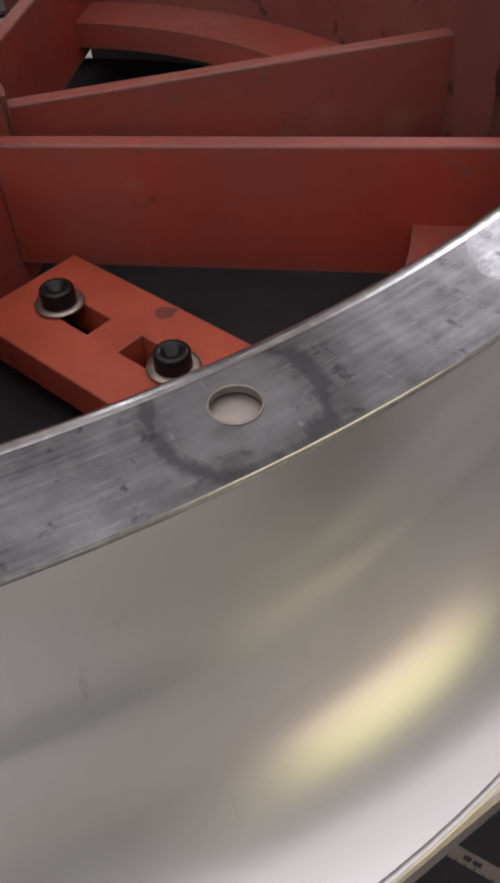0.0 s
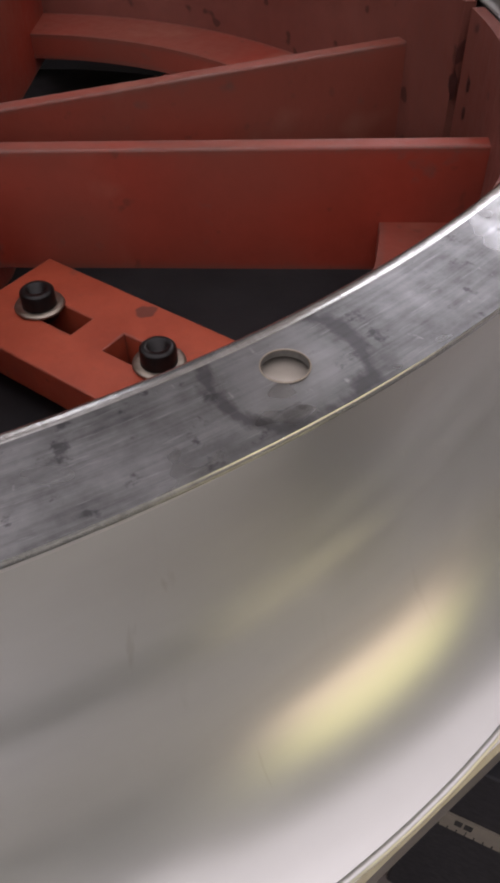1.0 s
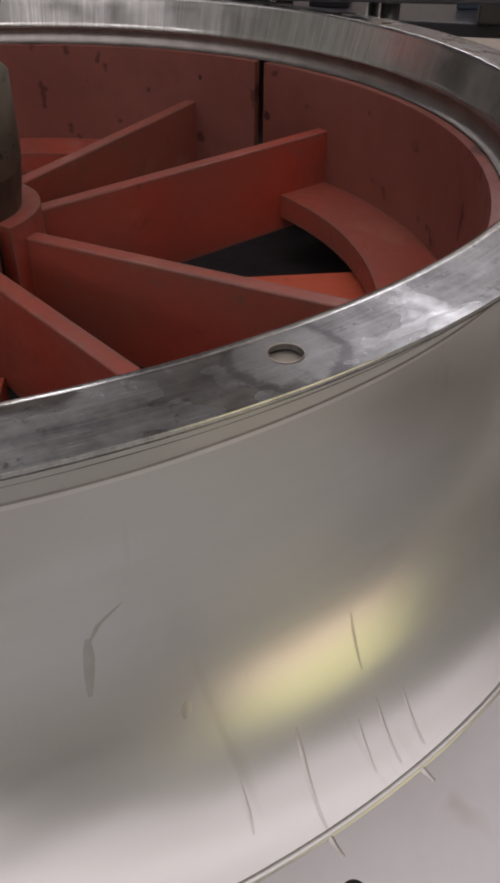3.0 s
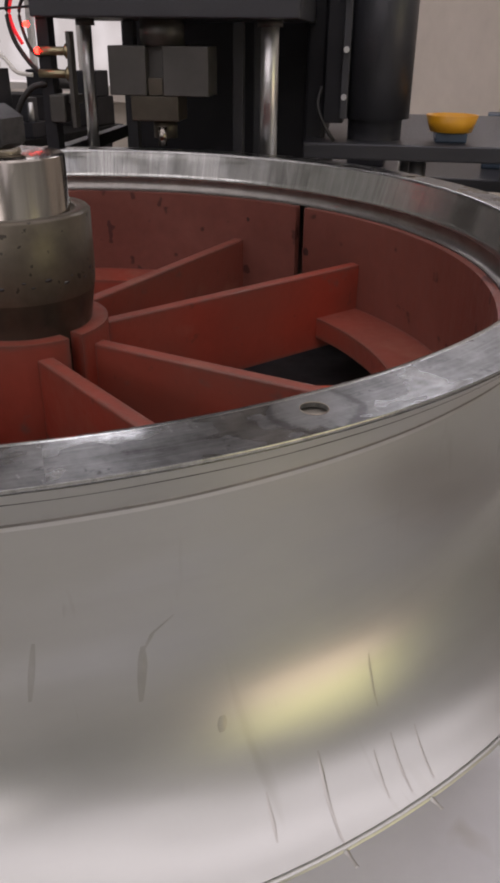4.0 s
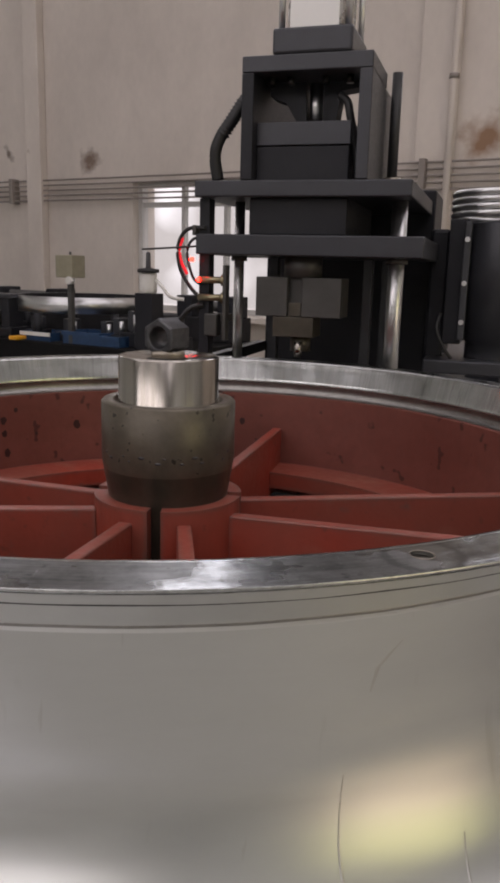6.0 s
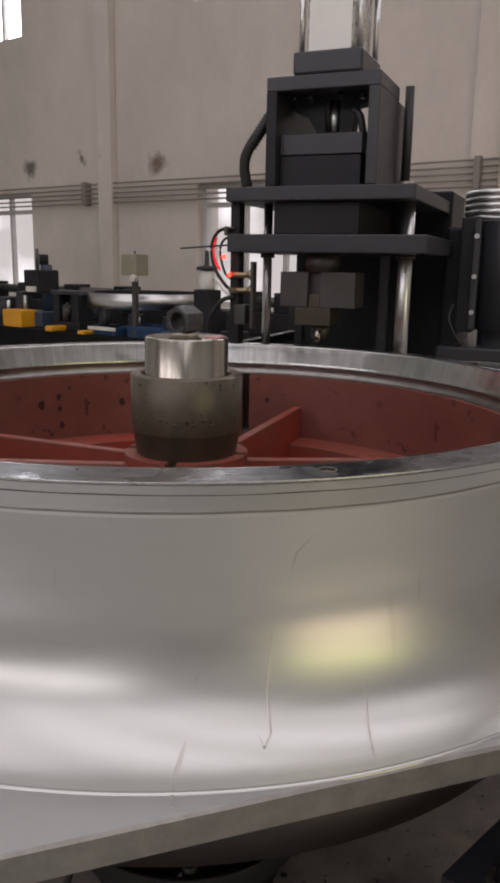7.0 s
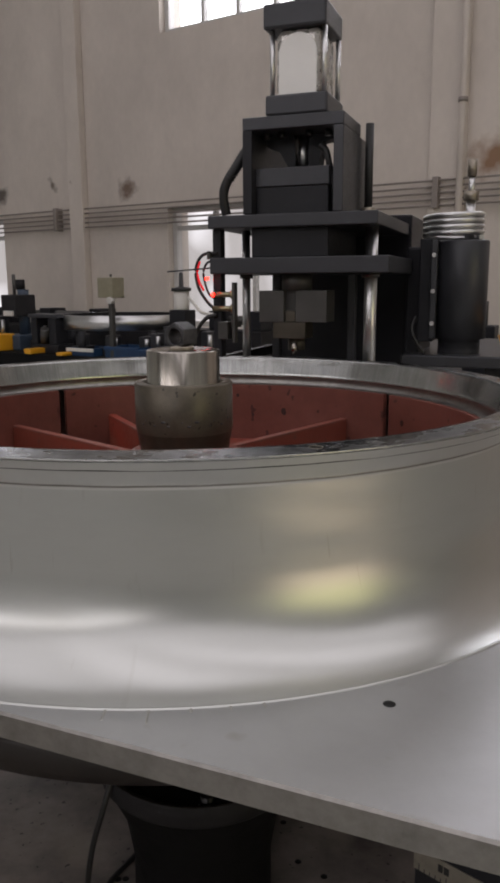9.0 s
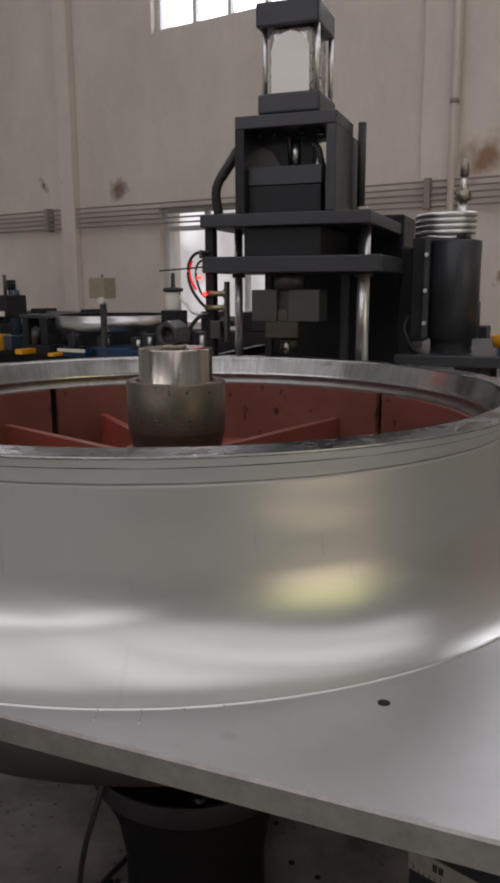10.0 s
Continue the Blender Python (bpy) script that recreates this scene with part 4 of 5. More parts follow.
for k in range(34):
    a = radians(k * 10.6 + 3 * math.sin(k * 2.3))
    part("wear_mark", turned([(0.0001, 0.0007), (0.0016 + 0.0006 * math.sin(k * 1.7), 0.0003), (0.0022 + 0.0007 * math.sin(k * 1.7), -0.0004)], 8, m=Matrix.Translation((0.0719 * math.cos(a), 0.0719 * math.sin(a), -0.0475 + 0.0035 * math.sin(k * 3.1))) @ Matrix.Rotation(a, 4, 'Z') @ pose(0, 0, 0, 0, 90, 0) @ Matrix.Diagonal((0.8, 1.7, 1, 1))), NUTM, fixture)

drawbar = thing("drawbar", "bright turned steel drawbar with a lifting nut on top", "drawbar")
part("shaft", turned([(0.0001, 0.0532), (0.0500, 0.0532), (0.0525, 0.0525), (0.0537, 0.0510), (0.0537, -0.2385)], 72), TURNED, drawbar, "bright turned steel shaft, reflections painted as upright streaks")


def nut_bm():
    """A hexagon nut lying on its side, bored through and welded down."""
    bm = bmesh.new()
    rings = []
    for y, ro, ri in ((-0.0165, 0.0185, 0.0125), (-0.0150, 0.0205, 0.0115), (0.0150, 0.0205, 0.0115), (0.0165, 0.0185, 0.0125)):
        o, i = [], []
        for k in range(24):
            a = 2 * math.pi * k / 24
            w = ro * math.cos(math.pi / 6) / math.cos(((a + math.pi / 6) % (math.pi / 3)) - math.pi / 6)
            w = min(w, ro * 0.985)
            o.append(bm.verts.new((w * math.cos(a), y, w * math.sin(a))))
            i.append(bm.verts.new((ri * math.cos(a), y, ri * math.sin(a))))
        rings.append((o, i))
    for (o0, i0), (o1, i1) in zip(rings, rings[1:]):
        for k in range(24):
            j = (k + 1) % 24
            bm.faces.new((o0[k], o0[j], o1[j], o1[k]))
            f = bm.faces.new((i0[k], i1[k], i1[j], i0[j]))
            f.smooth = True
    for o, i in (rings[0], rings[-1]):
        for k in range(24):
            j = (k + 1) % 24
            bm.faces.new((o[k], i[k], i[j], o[j]))
    bmesh.ops.recalc_face_normals(bm, faces=bm.faces)
    return bm


nut = part("lifting_nut", nut_bm(), NUTM, drawbar, "dark hexagon nut welded on its side")
nut.matrix_basis = pose(-0.002, -0.004, 0.0725, 0, 0, -38)
part("weld_bead", hose([(-0.018, -0.016, 0.0545), (-0.006, -0.020, 0.0560), (0.006, -0.019, 0.0550), (0.014, -0.012, 0.0560)], 0.0035, 8, 4), WASHER, drawbar, "lumpy shiny weld bead")

# ---- the punch press; its own axes: x across, y away from the wheel ----
PRESS = pose(0, 0, 0, 0, 0, -25)
press = thing("punch_press", "black pneumatic punch press standing over the collar rim", "press", PRESS)
part("rear_column", box(-0.125, 0.205, 0.80, 0.98, -0.62, 0.30, 0.004), BLACK, press, "black rear column")
part("bolster", box(-0.13, 0.21, 0.492, 0.80, -0.140, -0.100, 0.003), BLACK, press)
part("upper_deck", box(-0.141, 0.199, 0.43, 0.800, 0.2545, 0.2790, 0.0022), BLACKTOP, press, "thick blued upper deck plate")
part("lower_deck", box(-0.142, 0.220, 0.44, 0.730, 0.1665, 0.1985, 0.0022), BLACKTOP, press, "thick blued lower deck plate")
part("centre_block", box(-0.056, 0.100, 0.452, 0.700, 0.1990, 0.2540, 0.0015), BLACK, press)
part("left_cheek", box(-0.066, -0.047, 0.43, 0.700, 0.2795, 0.4325, 0.0015), BLACK, press)
part("right_cheek", box(0.113, 0.132, 0.43, 0.700, 0.2795, 0.4325, 0.0015), BLACKTOP, press)
part("top_beam", box(-0.066, 0.132, 0.43, 0.575, 0.4328, 0.4560, 0.0018), BLACKTOP, press)
part("slide_block", box(-0.046, 0.099, 0.452, 0.575, 0.2795, 0.3305, 0.0015), BLACK, press)
part("slide_cap", box(-0.0465, 0.1005, 0.450, 0.575, 0.3315, 0.3655, 0.0015), BLACKTOP, press)
part("piston_rod", rod((0.030, 0.52, 0.366), (0.030, 0.52, 0.432), 0.0105, 20), CHROME, press, "chromed piston rod")
part("rod_nut", turned([(0.0106, 0.366), (0.019, 0.366), (0.019, 0.376), (0.0106, 0.376)], 6, m=Matrix.Translation((0.030, 0.52, 0))), BOLT, press)
def plate_of(points, y0, y1):
    """An upright plate with the given outline in x and z."""
    bm = bmesh.new()
    near, far = [[bm.verts.new((x, y, z)) for x, z in points] for y in (y0, y1)]
    bm.faces.new(near)
    bm.faces.new(far[::-1])
    for i in range(len(points)):
        j = (i + 1) % len(points)
        bm.faces.new((near[i], near[j], far[j], far[i]))
    bmesh.ops.recalc_face_normals(bm, faces=bm.faces)
    return bm


part("left_bracket", plate_of([(-0.040, 0.432), (0.016, 0.432), (0.020, 0.3665), (0.008, 0.3665), (-0.014, 0.402), (-0.040, 0.412)], 0.500, 0.540), BLACK, press, "slanted black bracket")
part("right_bracket", plate_of([(0.044, 0.432), (0.100, 0.432), (0.100, 0.422), (0.072, 0.418), (0.064, 0.3665), (0.044, 0.3665)], 0.505, 0.540), BLACK, press, "stepped black bracket")
part("bent_hose", hose([(0.078, 0.47, 0.404), (0.090, 0.466, 0.394), (0.095, 0.465, 0.376), (0.0995, 0.47, 0.352), (0.106, 0.48, 0.300), (0.106, 0.49, 0.2790)], 0.0062, 10, 6), RUBBER, press, "black hose down the cheek")
for x in (-0.030, 0.000, 0.055, 0.092):
    part("clamp_bolt", rod((x, 0.47, 0.421), (x, 0.47, 0.4326), 0.006, 10), BOLT, press)
part("lower_head", box(-0.020, 0.100, 0.43, 0.555, 0.4564, 0.4925, 0.004), BLACKTOP, press, "black cylinder head block")
part("upper_head", box(-0.024, 0.096, 0.43, 0.555, 0.6070, 0.6500, 0.004), BLACKTOP, press, "black cylinder end cap")
part("barrel", box(-0.003, 0.084, 0.4405, 0.5450, 0.4925, 0.6070, 0.012), BARRELM, press, "satin square cylinder barrel")
# thin pale plate shaped like the arched reflection on the barrel
arch = [(0.004, 0.4935), (0.077, 0.4935)] + [(0.0405 + 0.0365 * math.cos(math.pi * k / 14), 0.563 + 0.036 * math.sin(math.pi * k / 14)) for k in range(15)]
part("arch_reflection", plate_of(arch, 0.4390, 0.4404), ALU, press, "pale arched reflection on the barrel, built as a thin plate")
for x, y in ((-0.010, 0.445), (0.090, 0.445), (-0.010, 0.548), (0.090, 0.548)):
    part("tie_rod", rod((x, y, 0.4925), (x, y, 0.607), 0.0050, 12), CHROME, press, "chromed tie rod")
part("air_fitting", merged(rod((0.03, 0.49, 0.650), (0.03, 0.49, 0.672), 0.011, 12), rod((0.03, 0.49, 0.665), (0.055, 0.49, 0.672), 0.006, 10)), BOLT, press)
for x, y, r in ((0.174, 0.504, 0.0125), (-0.097, 0.532, 0.0085)):
    part("guide_column", rod((x, y, -0.100), (x, y, 0.2545), r, 20), CHROME, press, "chromed guide column")
    part("column_collar", turned([(r + 0.0003, 0.158), (r + 0.005, 0.158), (r + 0.005, 0.1662), (r + 0.0003, 0.1662)], 20, m=Matrix.Translation((x, y, 0))), GREYBLOCK, press)
for x, y, z1 in ((0.145, 0.60, 0.462), (-0.083, 0.66, 0.440)):
    part("threaded_stud", rod((x, y, 0.279), (x, y, z1), 0.0085, 12), RUBBER, press, "black sleeved stud")
    part("stud_nut", turned([(0.0086, 0.2792), (0.0165, 0.2792), (0.0165, 0.297), (0.0150, 0.299), (0.0086, 0.299)], 6, m=Matrix.Translation((x, y, 0))), WASHER, press, "hexagon nut")
for x0, x1, y in ((-0.062, -0.046, 0.60), (0.106, 0.122, 0.60), (0.130, 0.146, 0.66)):
    part("guide_bar", box(x0, x1, y, y + 0.02, -0.100, 0.166, 0.001), BLACKTOP, press)
part("edge_post", box(-0.140, -0.122, 0.452, 0.476, -0.02, 0.2540, 0.0012), BLACK, press)
part("post_foot", box(-0.140, -0.122, 0.476, 0.800, -0.02, 0.0, 0.0012), BLACK, press)
part("ram_sleeve", rod((0.024, 0.50, 0.134), (0.024, 0.50, 0.1664), 0.031, 28), GREYBLOCK, press)
part("ram_block", merged(box(-0.047, 0.006, 0.470, 0.535, 0.071, 0.1335, 0.0012), box(0.030, 0.094, 0.470, 0.535, 0.071, 0.1335, 0.0012),
                         box(0.006, 0.030, 0.488, 0.535, 0.071, 0.1335)), GREYBLOCK, press, "grey ram block with a keyway")
part("key", box(0.0075, 0.0285, 0.474, 0.487, 0.0715, 0.0935, 0.0008), TOOL, press, "pale steel key")
part("punch_holder", box(-0.018, 0.050, 0.472, 0.530, 0.038, 0.0706, 0.0012), TOOL, press, "brownish tool-steel punch holder")
part("punch_bush", rod((0.024, 0.500, 0.014), (0.024, 0.500, 0.038), 0.017, 24), TOOL, press)
part("punch", rod((0.024, 0.482, 0.004), (0.024, 0.482, 0.030), 0.0064, 16), TURNED, press, "bright punch tip")

sensor = thing("sensor_bracket", "stack of brass sensors with red lights clamped to the press", "sensor", PRESS)
for z in (0.126, 0.098):
    part("sensor_barrel", rod((-0.138, 0.446, z), (-0.090, 0.446, z), 0.0055, 12), BRASS, sensor, "brass threaded sensor")
    part("lock_nut", turned([(0.0056, 0), (0.0095, 0), (0.0095, 0.005), (0.0056, 0.005)], 6, m=pose(-0.098, 0.446, z, 0, 90, 0)), BRASS, sensor)
part("clamp_strip", box(-0.094, -0.088, 0.438, 0.456, 0.03, 0.150, 0.0008), GREYBLOCK, sensor)
part("clamp_arm", box(-0.122, -0.0885, 0.456, 0.4755, 0.060, 0.072, 0.0008), GREYBLOCK, sensor)
part("valve_body", box(-0.126, -0.104, 0.440, 0.466, 0.036, 0.072, 0.002), GREYBLOCK, sensor, "small grey valve body")
part("status_light", turned([(0.0001, 0.0035), (0.003, 0.0025), (0.0045, 0), (0.0045, -0.004)], 12, m=pose(-0.138, 0.4445, 0.126, 0, -90, 0)), LED, sensor, "glowing red status light")
part("status_lens", turned([(0.0001, 0.0035), (0.0025, 0.0025), (0.0038, 0), (0.0038, -0.004)], 12, m=pose(-0.152, 0.4475, 0.158, 0, -90, 0)), LED, sensor, "small glowing red light")

hose_thing = thing("air_hoses", "black air hoses and cables looping at the press", "hoses", PRESS)
rib_hose = part("ribbed_hose", hose([(-0.072, 0.47, 0.405), (-0.088, 0.46, 0.375), (-0.108, 0.455, 0.345), (-0.116, 0.455, 0.318), (-0.112, 0.46, 0.282)], 0.0095, 12, 6),
     RUBBER, hose_thing, "ribbed black hose")
for k in range(10):
    part("rib", turned([(0.0092, -0.002), (0.0118, 0), (0.0092, 0.002)], 12, m=Matrix.Translation((-0.076 - 0.0030 * k, 0.468 - 0.0014 * k, 0.398 - 0.0052 * k)) @ pose(0, 0, 0, 0, 30, 0)), RUBBER, rib_hose)
part("black_cable", hose([(-0.128, 0.449, 0.208), (-0.158, 0.445, 0.205), (-0.174, 0.445, 0.180), (-0.170, 0.445, 0.142), (-0.150, 0.447, 0.110), (-0.132, 0.450, 0.095)], 0.0032, 8, 6), RUBBER, hose_thing)
part("red_sleeve", hose([(-0.166, 0.446, 0.192), (-0.172, 0.446, 0.172), (-0.168, 0.446, 0.152), (-0.158, 0.446, 0.134)], 0.0026, 8, 6), REDCABLE, hose_thing, "cable sleeve with red light put in as a glow")
part("second_cable", hose([(-0.128, 0.452, 0.192), (-0.150, 0.450, 0.190), (-0.160, 0.450, 0.168), (-0.150, 0.450, 0.130), (-0.136, 0.452, 0.118)], 0.0024, 8, 6), RUBBER, hose_thing)
part("low_cable", hose([(-0.131, 0.4505, 0.085), (-0.150, 0.444, 0.080), (-0.168, 0.442, 0.060), (-0.180, 0.444, 0.030), (-0.172, 0.45, -0.005), (-0.142, 0.4515, -0.012)], 0.0042, 8, 6), RUBBER, hose_thing)
part("trip_wire", rod((-0.128, 0.4505, 0.180), (-0.232, 0.43, 0.172), 0.0016, 6), RUBBER, hose_thing)
part("hose_clip", box(-0.148, -0.1415, 0.440, 0.462, 0.196, 0.212, 0.001), GREYBLOCK, hose_thing)

# ---- the spring unit beside the press ----
unit = thing("spring_unit", "black cylinder unit with a bright coiled spring on top", "machine unit", PRESS)
UX, UY = 0.325, 0.74
part("barrel_body", turned([(0.0001, 0.236), (0.054, 0.236), (0.056, 0.233), (0.056, 0.028), (0.045, 0.026), (0.045, -0.0045)], 40, m=Matrix.Translation((UX, UY, 0))), BLACKTOP, unit, "black cylinder body")
part("side_flange", box(UX - 0.084, UX - 0.052, UY - 0.05, UY + 0.05, 0.022, 0.240, 0.002), BLACK, unit)
part("flange_strip", box(UX - 0.058, UX - 0.046, UY - 0.062, UY - 0.035, 0.030, 0.236, 0.0015), BLACKTOP, unit)
for z in (0.062, 0.13, 0.205):
    part("cap_screw", rod((UX - 0.052, UY - 0.070, z), (UX - 0.052, UY - 0.0615, z), 0.0046, 12), CHROME, unit)
coil = [(0.060 * math.cos(a / 8 * math.pi * 2), 0.060 * math.sin(a / 8 * math.pi * 2), 0.242 + 0.0118 * a / 8) for a in range(0, 34)]
part("spring", hose([(UX - 0.022 + x, UY + y, z) for x, y, z in coil], 0.0058, 10, 3), CHROME, unit, "bright coiled spring")
part("spring_post", rod((UX + 0.012, UY, 0.236), (UX + 0.012, UY, 0.318), 0.010, 14), CHROME, unit)
part("spindle", rod((UX + 0.012, UY, 0.318), (UX + 0.012, UY, 0.372), 0.0065, 12), CHROME, unit)
part("spindle_nut", turned([(0.0066, 0.318), (0.016, 0.318), (0.016, 0.338), (0.0066, 0.338)], 6, m=Matrix.Translation((UX + 0.012, UY, 0))), WASHER, unit)
part("spindle_knob", rod((UX + 0.012, UY, 0.368), (UX + 0.012, UY, 0.402), 0.0095, 12), WASHER, unit)
part("link_housing", box(0.206, UX - 0.084, 0.73, 0.92, -0.02, 0.225, 0.006), BLACK, unit, "black housing linking it to the press")
bench = thing("side_bench", "dark steel bench with a bright leg beside the press", "bench", PRESS)
part("bench_top", box(0.212, 1.10, 0.66, 1.25, -0.030, -0.005, 0.003), BLACKTOP, bench)
for x, y in ((0.24, 0.80), (0.40, 0.69), (1.05, 0.69), (1.05, 1.20), (0.40, 1.20)):
    part("leg", rod((x, y, FLOOR if x > 0.3 else -0.60), (x, y, -0.030), 0.014, 14), CHROME, bench)
part("cable_loop", hose([(0.26, 0.672, -0.002), (0.245, 0.664, 0.02), (0.232, 0.668, 0.05), (0.236, 0.69, 0.075)], 0.003, 8, 6), RUBBER, bench)

# ---- under the panel ----
bed = solo("machine_bed", box(-1.1, 1.3, -0.80, 1.30, FLOOR, -0.62, 0.006), BED, "dark oily steel machine bed with small holes", "machine bed")
for x, y in ((0.10, -0.16), (0.13, -0.16), (0.14, -0.24), (0.17, -0.27), (0.27, -0.20), (0.28, -0.205), (-0.10, -0.25), (-0.09, -0.25), (0.13, -0.10), (0.22, -0.31), (-0.08, -0.31), (-0.03, -0.33)):
    part("tapped_hole", turned([(0.0001, 0.0005), (0.0042, 0.0005), (0.0046, 0.0)], 12, m=Matrix.Translation((x, y, -0.62))), HOLE, bed)
gear = thing("gearbox", "dark round gearbox with a grimy rimmed flange under the turntable", "gearbox", pose(0.012, -0.262, 0))
part("housing", turned([(0.120, -0.452), (0.098, -0.50), (0.088, -0.56), (0.088, -0.619)], 48), SOOT, gear)
part("bright_edge", turned([(0.1212, -0.4198), (0.1240, -0.4194), (0.1258, -0.4206)], 64), TURNED, gear, "thin bright edge of the rim")
part("rim", turned([(0.108, -0.450), (0.122, -0.450), (0.126, -0.445), (0.127, -0.424), (0.125, -0.420), (0.121, -0.420), (0.119, -0.424), (0.118, -0.440), (0.0001, -0.440)], 64), BASE, gear, "worn brown flange rim")
part("pan_bolt", merged(rod((0.004, -0.108, -0.440), (0.004, -0.108, -0.416), 0.008, 14)), BOLT, gear)
part("pan_washer", turned([(0.0082, -0.4395), (0.0140, -0.4395), (0.0140, -0.436), (0.0082, -0.436)], 20, m=Matrix.Translation((0.004, -0.108, 0))), CHROME, gear)
part("shaft", rod((-0.012, 0.262, -0.619), (-0.012, 0.262, -0.338), 0.060, 32), BASE, gear)
solo("loose_cable", hose([(-0.094, -0.335, -0.418), (-0.104, -0.342, -0.45), (-0.118, -0.335, -0.50), (-0.128, -0.325, -0.56), (-0.13, -0.31, -0.612), (-0.10, -0.24, -0.617), (-0.02, -0.13, -0.617)], 0.0036, 8, 6), RUBBER,
     "thin black cable hanging from the gearbox", "cable")
BLOCK = pose(0.228, -0.462, 0, 0, 0, -48)
stop = thing("stop_block", "black steel block with a socket bolt and a worn steel rule", "block", BLOCK)
part("block", box(0.0, 0.26, 0.0, 0.15, -0.6195, -0.352, 0.002), BLACK, stop)
part("block_bolt", merged(rod((0.042, 0.030, -0.352), (0.042, 0.030, -0.330), 0.0075, 16)), BOLT, stop)
part("block_washer", turned([(0.0078, -0.352), (0.0150, -0.352), (0.0150, -0.349), (0.0078, -0.349)], 20, m=Matrix.Translation((0.042, 0.030, 0))), CHROME, stop)
rule = part("steel_rule", box(0.0, 0.26, -0.0015, -0.0002, -0.449, -0.424), RULE, stop, "worn steel rule with unreadable marks")
for k in range(40):
    part("tick", box(0.006 + 0.0062 * k, 0.0067 + 0.0062 * k, -0.0020, -0.0016, -0.449, -0.4445 if k % 5 else -0.441), INK, rule)
for x0, x1 in ((0.028, 0.033), (0.0345, 0.040), (0.066, 0.0685), (0.098, 0.101), (0.130, 0.133), (0.162, 0.165)):
    part("mark_bar", box(x0, x1, -0.0020, -0.0016, -0.4375, -0.4295), INK, rule)

# ---- the line along the wall ----
FAR = 2.2


def hall_thing(name, label, category, s, d=FAR, z=0.0, group=""):
    return thing(name, label, category, HALL @ pose(s, d, z), group)


table = hall_thing("long_bench", "long dark steel bench along the hall wall", "bench", 0, 0.0)
part("bench_top", box(-4.6, -1.62, FAR - 0.05, FAR + 0.75, -0.27, -0.235, 0.004), SOOT, table)
# added black strip that keeps the bench front dark
part("dark_front_strip", box(-4.6, -1.62, FAR - 0.074, FAR - 0.051, -0.36, -0.236, 0.004), SOOT, table)
for s in (-4.5, -3.5, -2.6, -1.7):
    for d in (FAR, FAR + 0.7):
        part("leg", box(s - 0.025, s + 0.025, d - 0.025, d + 0.025, FLOOR, -0.27), BLACK, table)
hoop = hall_thing("steel_hoop", "bright rolled stainless steel hoop lying on its stand", "hoop", -2.50, FAR + 0.36, -0.058)
part("band", turned([(0.349, -0.041), (0.352, -0.041), (0.352, 0.041), (0.349, 0.041), (0.349, -0.041)], 96), CHROME, hoop, "bright rolled band")
for a in (200, 270, 340, 90):
    part("stand_post", rod((0.34 * math.cos(radians(a)), 0.34 * math.sin(radians(a)), -0.177), (0.34 * math.cos(radians(a)), 0.34 * math.sin(radians(a)), -0.041), 0.022, 12), BLACK, hoop)
# inner face coloured dark, a thin dark line above the band
part("inner_face", turned([(0.3484, -0.0405), (0.3484, 0.0405)], 96), BASE, hoop, "inner face of the band, coloured dark")
rolls = hall_thing("bending_rolls", "long dark bending-roll machine bed behind the hoop", "machine", 0, FAR + 0.56, -0.235)
part("bed", box(-4.4, -1.66, 0.0, 0.18, 0.0, 0.125, 0.006), BASE, rolls)
for s in (-4.3, -3.9, -3.42, -2.95, -1.98, -1.72):
    part("roll_stand", box(s - 0.05, s + 0.05, 0.01, 0.16, 0.1252, 0.235, 0.006), BLACK, rolls)
for s0, s1, z in ((-4.25, -2.97, 0.19), (-1.97, -1.73, 0.18)):
    part("roll", rod((s0, 0.08, z), (s1, 0.08, z), 0.028, 16), GREYBLOCK, rolls, "dull steel bending roll")
ctl = hall_thing("control_box", "small cream control box on a short post", "control box", -2.23, FAR - 0.02, 0)
part("case", box(-0.060, 0.050, -0.04, 0.05, 0.082, 0.188, 0.004), CREAM, ctl)
part("post", box(-0.013, 0.013, -0.012, 0.014, -0.235, 0.082, 0.003), GREYBLOCK, ctl)
part("knob", rod((0.03, -0.05, 0.070), (0.03, -0.02, 0.070), 0.018, 14), WHITE, ctl)
part("aerial", rod((0.002, 0, 0.19), (0.002, 0, 0.205), 0.006, 8), GREYBLOCK, ctl)
for s, w, h, mat, lab in ((-2.47, 0.10, 0.042, BLUE, "flat blue plastic crate on the bench"), (-2.16, 0.12, 0.06, BLUE, "flat blue plastic crate on the bench"), (-1.98, 0.06, 0.05, BLUE, "flat blue plastic crate on the bench")):
    crate = hall_thing("crate", lab, "crate", s, FAR + 0.06, -0.235, "blue crates")
    part("tray", merged(box(-w, w, -0.09, 0.09, 0.0, 0.012), box(-w, -w + 0.008, -0.09, 0.09, 0.012, h), box(w - 0.008, w, -0.09, 0.09, 0.012, h), box(-w + 0.008, w - 0.008, -0.09, -0.082, 0.012, h), box(-w + 0.008, w - 0.008, 0.082, 0.09, 0.012, h)), mat, crate)
    part("rim", box(-w - 0.004, w + 0.004, -0.098, -0.0905, h - 0.018, h), WHITE if s < -2.4 else BLUE, crate)
for s, w, z in ((-3.20, 0.085, 0.10), (-2.82, 0.03, 0.030), (-2.56, 0.025, 0.02)):
    solo("yellow_bin", box(-w, w, -0.06, 0.06, 0, z, 0.006), YELLOW, "small yellow plastic bin on the bench", "bin", HALL @ pose(s, FAR - 0.0 if w > 0.06 else FAR - 0.045, -0.235 if w > 0.06 else -0.235), "yellow bins")
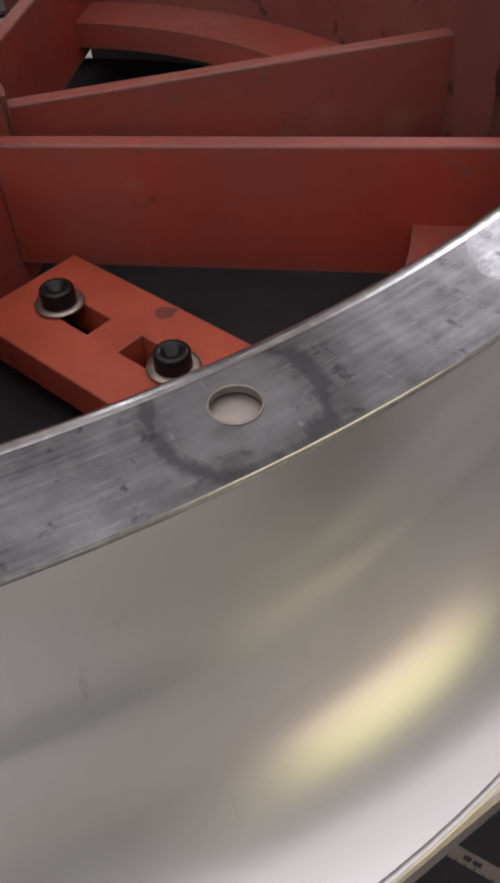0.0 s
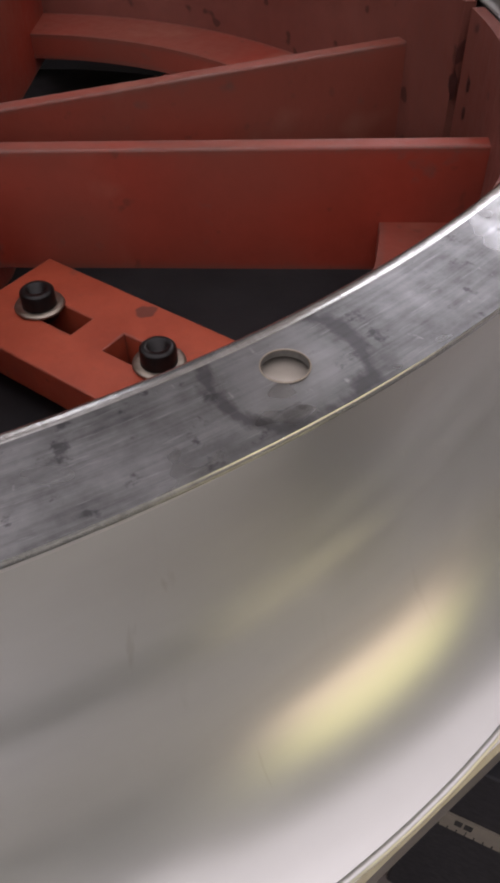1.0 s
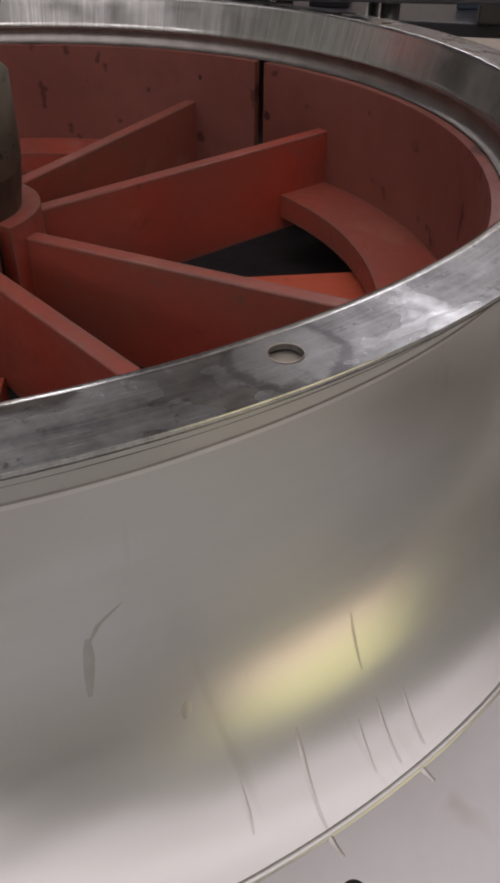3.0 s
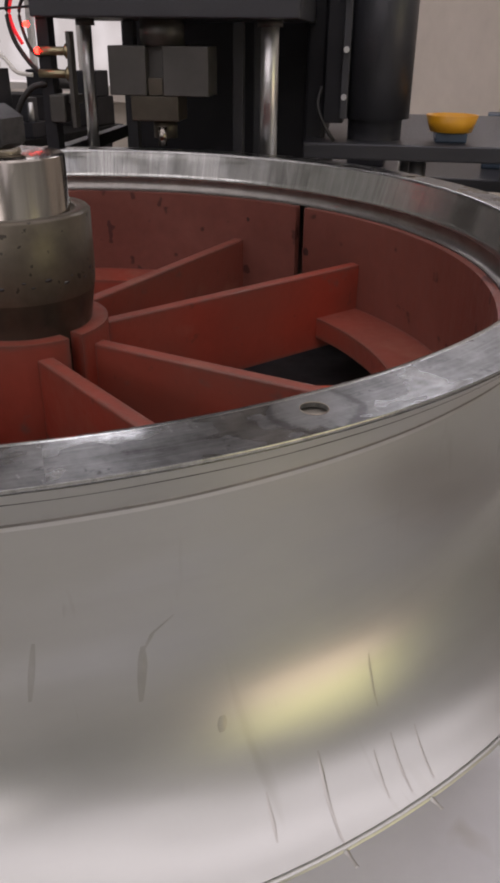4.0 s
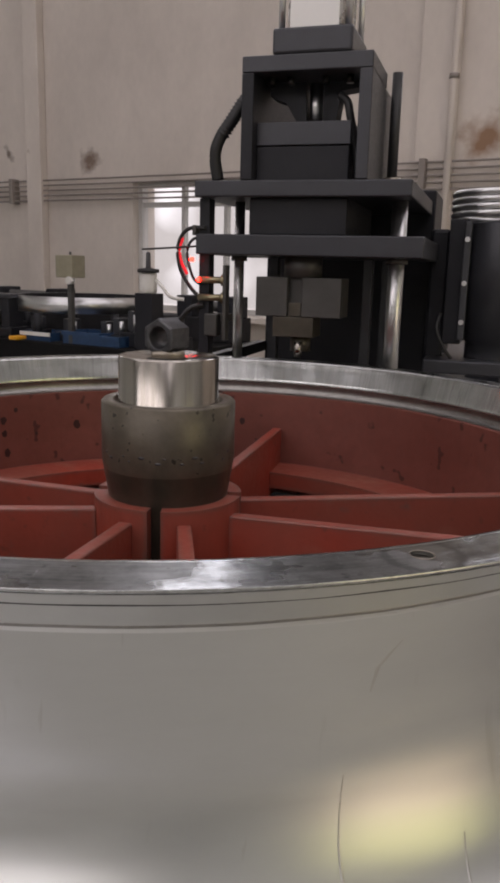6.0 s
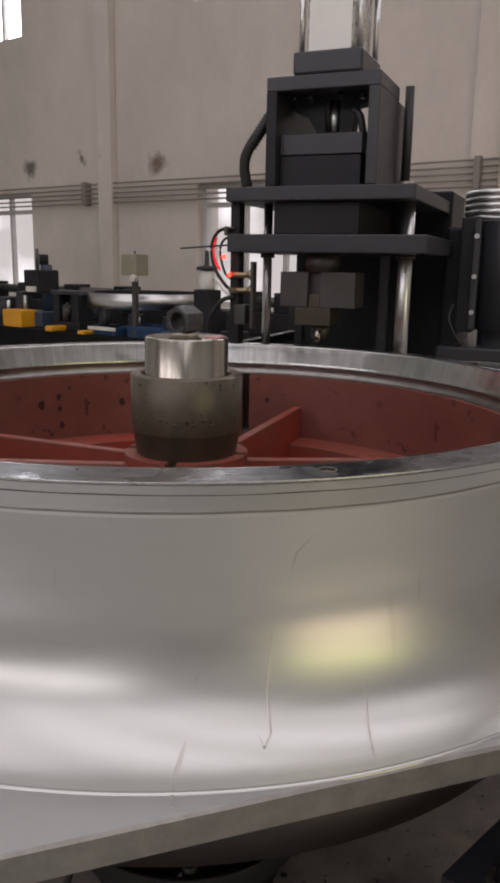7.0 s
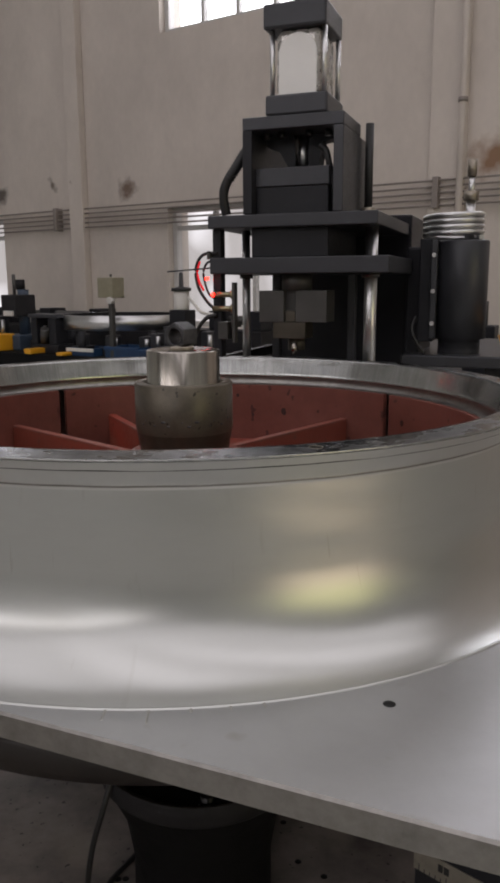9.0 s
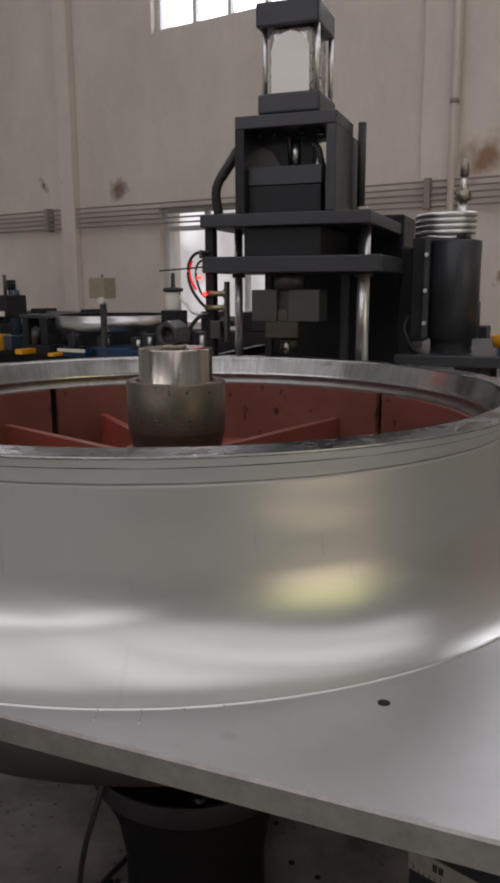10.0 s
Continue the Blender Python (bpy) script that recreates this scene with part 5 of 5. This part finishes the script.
fork = hall_thing("clamp_stand", "black forked clamp stand on the bench", "clamp stand", -2.80, FAR + 0.05, -0.235)
part("foot", box(-0.10, 0.12, -0.05, 0.08, 0, 0.05, 0.005), BLACK, fork)
part("left_prong", box(-0.11, -0.06, -0.04, 0.06, 0.05, 0.20, 0.004), BLACK, fork)
part("right_prong", box(0.04, 0.10, -0.04, 0.06, 0.05, 0.20, 0.004), BLACK, fork)
part("bridge", box(-0.125, 0.12, -0.045, 0.065, 0.20, 0.222, 0.004), BLACKTOP, fork)
part("clamp_screw", rod((-0.01, -0.03, 0.06), (0.02, -0.05, 0.14), 0.024, 12), GREYBLOCK, fork)
mill = hall_thing("small_mill", "blue-grey bench drilling machine with a raised head", "machine", -3.15, FAR + 0.12, -0.235)
part("base", box(-0.10, 0.10, -0.08, 0.12, 0, 0.09, 0.006), TEAL, mill)
part("column", rod((0.0, 0.05, 0.09), (0.0, 0.05, 0.36), 0.034, 16), TEAL, mill)
part("head", box(-0.065, 0.065, -0.07, 0.09, 0.20, 0.33, 0.008), BASE, mill)
part("motor", rod((-0.02, 0.05, 0.36), (-0.02, 0.05, 0.42), 0.028, 14), BASE, mill)
part("spindle", rod((0.03, -0.04, 0.33), (0.03, -0.04, 0.45), 0.010, 10), GREYBLOCK, mill)
part("pale_panel", box(-0.03, 0.05, -0.084, -0.0715, 0.205, 0.235), WHITE, mill)
reg = hall_thing("air_regulator", "white air regulator with a black cap and hose", "regulator", -1.77, FAR, -0.235)
part("bowl", turned([(0.0001, 0.26), (0.036, 0.26), (0.040, 0.268), (0.040, 0.345), (0.036, 0.352), (0.0001, 0.352)], 24), WHITE, reg)
part("cap", turned([(0.0001, 0.352), (0.050, 0.352), (0.050, 0.368), (0.020, 0.372), (0.012, 0.375), (0.010, 0.44), (0.0001, 0.446)], 24), RUBBER, reg)
part("mount", box(-0.05, 0.05, -0.04, 0.05, 0.0, 0.26, 0.004), BLACK, reg)
part("hose", hose([(0.045, 0, 0.32), (0.09, -0.01, 0.29), (0.14, -0.02, 0.25), (0.20, 0, 0.24)], 0.008, 8, 6), WHITE, reg)
for s, h, w in ((-3.45, 0.16, 0.09), (-2.02, 0.13, 0.05), (-1.93, 0.17, 0.045), (-1.68, 0.15, 0.05), (-3.75, 0.22, 0.10), (-4.1, 0.14, 0.08), (-2.80, 0.19, 0.07), (-2.34, 0.11, 0.07), (-2.58, 0.11, 0.05), (-2.90, 0.17, 0.06), (-3.28, 0.20, 0.08), (-3.60, 0.14, 0.07), (-2.10, 0.11, 0.05)):
    g = hall_thing("jig", "dark steel bending jig on the long bench", "jig", s, FAR + 0.10, -0.235, "jigs on the bench")
    part("base", box(-w, w, -0.06, 0.06, 0, h * 0.4, 0.004), BLACK, g)
    part("arm", box(-w * 0.5, w * 0.3, -0.03, 0.04, h * 0.4, h, 0.004), BLACKTOP, g)
    part("screw", rod((w * 0.6, -0.03, h * 0.4), (w * 0.6, -0.03, h * 0.9), 0.012, 10), CHROME, g)

# ---- past the press, to the right ----
shelf = thing("parts_bench", "cluttered dark steel parts bench beyond the press", "bench", pose(1.15, 1.35, 0, 0, 0, -32))
part("bench_top", box(-0.5, 0.9, -0.25, 0.35, -0.20, -0.17, 0.004), BLACKTOP, shelf)
for x, y in ((-0.46, -0.2), (0.86, -0.2), (-0.46, 0.3), (0.86, 0.3)):
    part("leg", box(x - 0.02, x + 0.02, y - 0.02, y + 0.02, FLOOR, -0.20), BLACK, shelf)
part("low_shelf", box(-0.48, 0.88, -0.22, 0.32, -0.62, -0.60, 0.003), GREYBLOCK, shelf)
ybin = thing("parts_bin", "yellow parts bin with a blue-grey base on the bench", "bin", PRESS @ pose(0.450, 0.725, -0.0045) @ Matrix.Diagonal((0.85, 0.85, 0.85, 1)))
part("tray", turned([(0.0001, 0.022), (0.036, 0.022), (0.047, 0.048), (0.050, 0.048), (0.040, 0.018), (0.0001, 0.018)], 24), YELLOW, ybin)
part("base", box(-0.030, 0.030, -0.03, 0.03, 0.0, 0.018, 0.003), TEAL, ybin)
for x, y, h, mat in ((1.32, 1.22, 0.20, TEAL), (0.98, 1.36, 0.26, BLACK), (1.42, 1.18, 0.12, ALU), (1.25, 1.02, 0.10, GREYBLOCK), (1.55, 1.30, 0.24, CREAM)):
    f = thing("fitting", "metal fitting standing on the parts bench", "fitting", pose(x, y, -0.17, 0, 0, -32), "fittings on the parts bench")
    part("body", box(-0.05, 0.05, -0.04, 0.04, 0, h * 0.7, 0.005), mat, f)
    part("stem", rod((0, 0, h * 0.7), (0, 0, h), 0.02, 12), GREYBLOCK, f)


def stepped(t0, t1, ramp, steps):
    """Times and shares of a turn that starts and stops within the ramp and runs evenly between."""
    rows, pace = [], 1.0 / (t1 - t0 - ramp)
    for k in range(steps + 1):
        t = (t1 - t0) * k / steps
        u = t1 - t0 - t
        s = pace * t * t / (2 * ramp) if t < ramp else 1 - pace * u * u / (2 * ramp) if u < ramp else pace * (t - ramp / 2)
        rows.append((t0 + t, s))
    return rows


def motions():
    """The wheel turns by an eighth, rests, and turns again; panel and fixture go together."""
    rows = [(0.0, 135.0)]
    for (t0, t1), a in zip(((1.09, 2.10), (4.29, 5.30), (7.49, 8.50)), (135.0, 90.0, 45.0)):
        rows += [(t, a - 45.0 * s) for t, s in stepped(t0, t1, 0.04, 30)]
    rows.append((10.0, 0.0))
    keyed = [(t, pose(0, 0, 0, 0, 0, a)) for t, a in rows]
    walk(panel, keyed)
    walk(fixture, keyed)


motions()
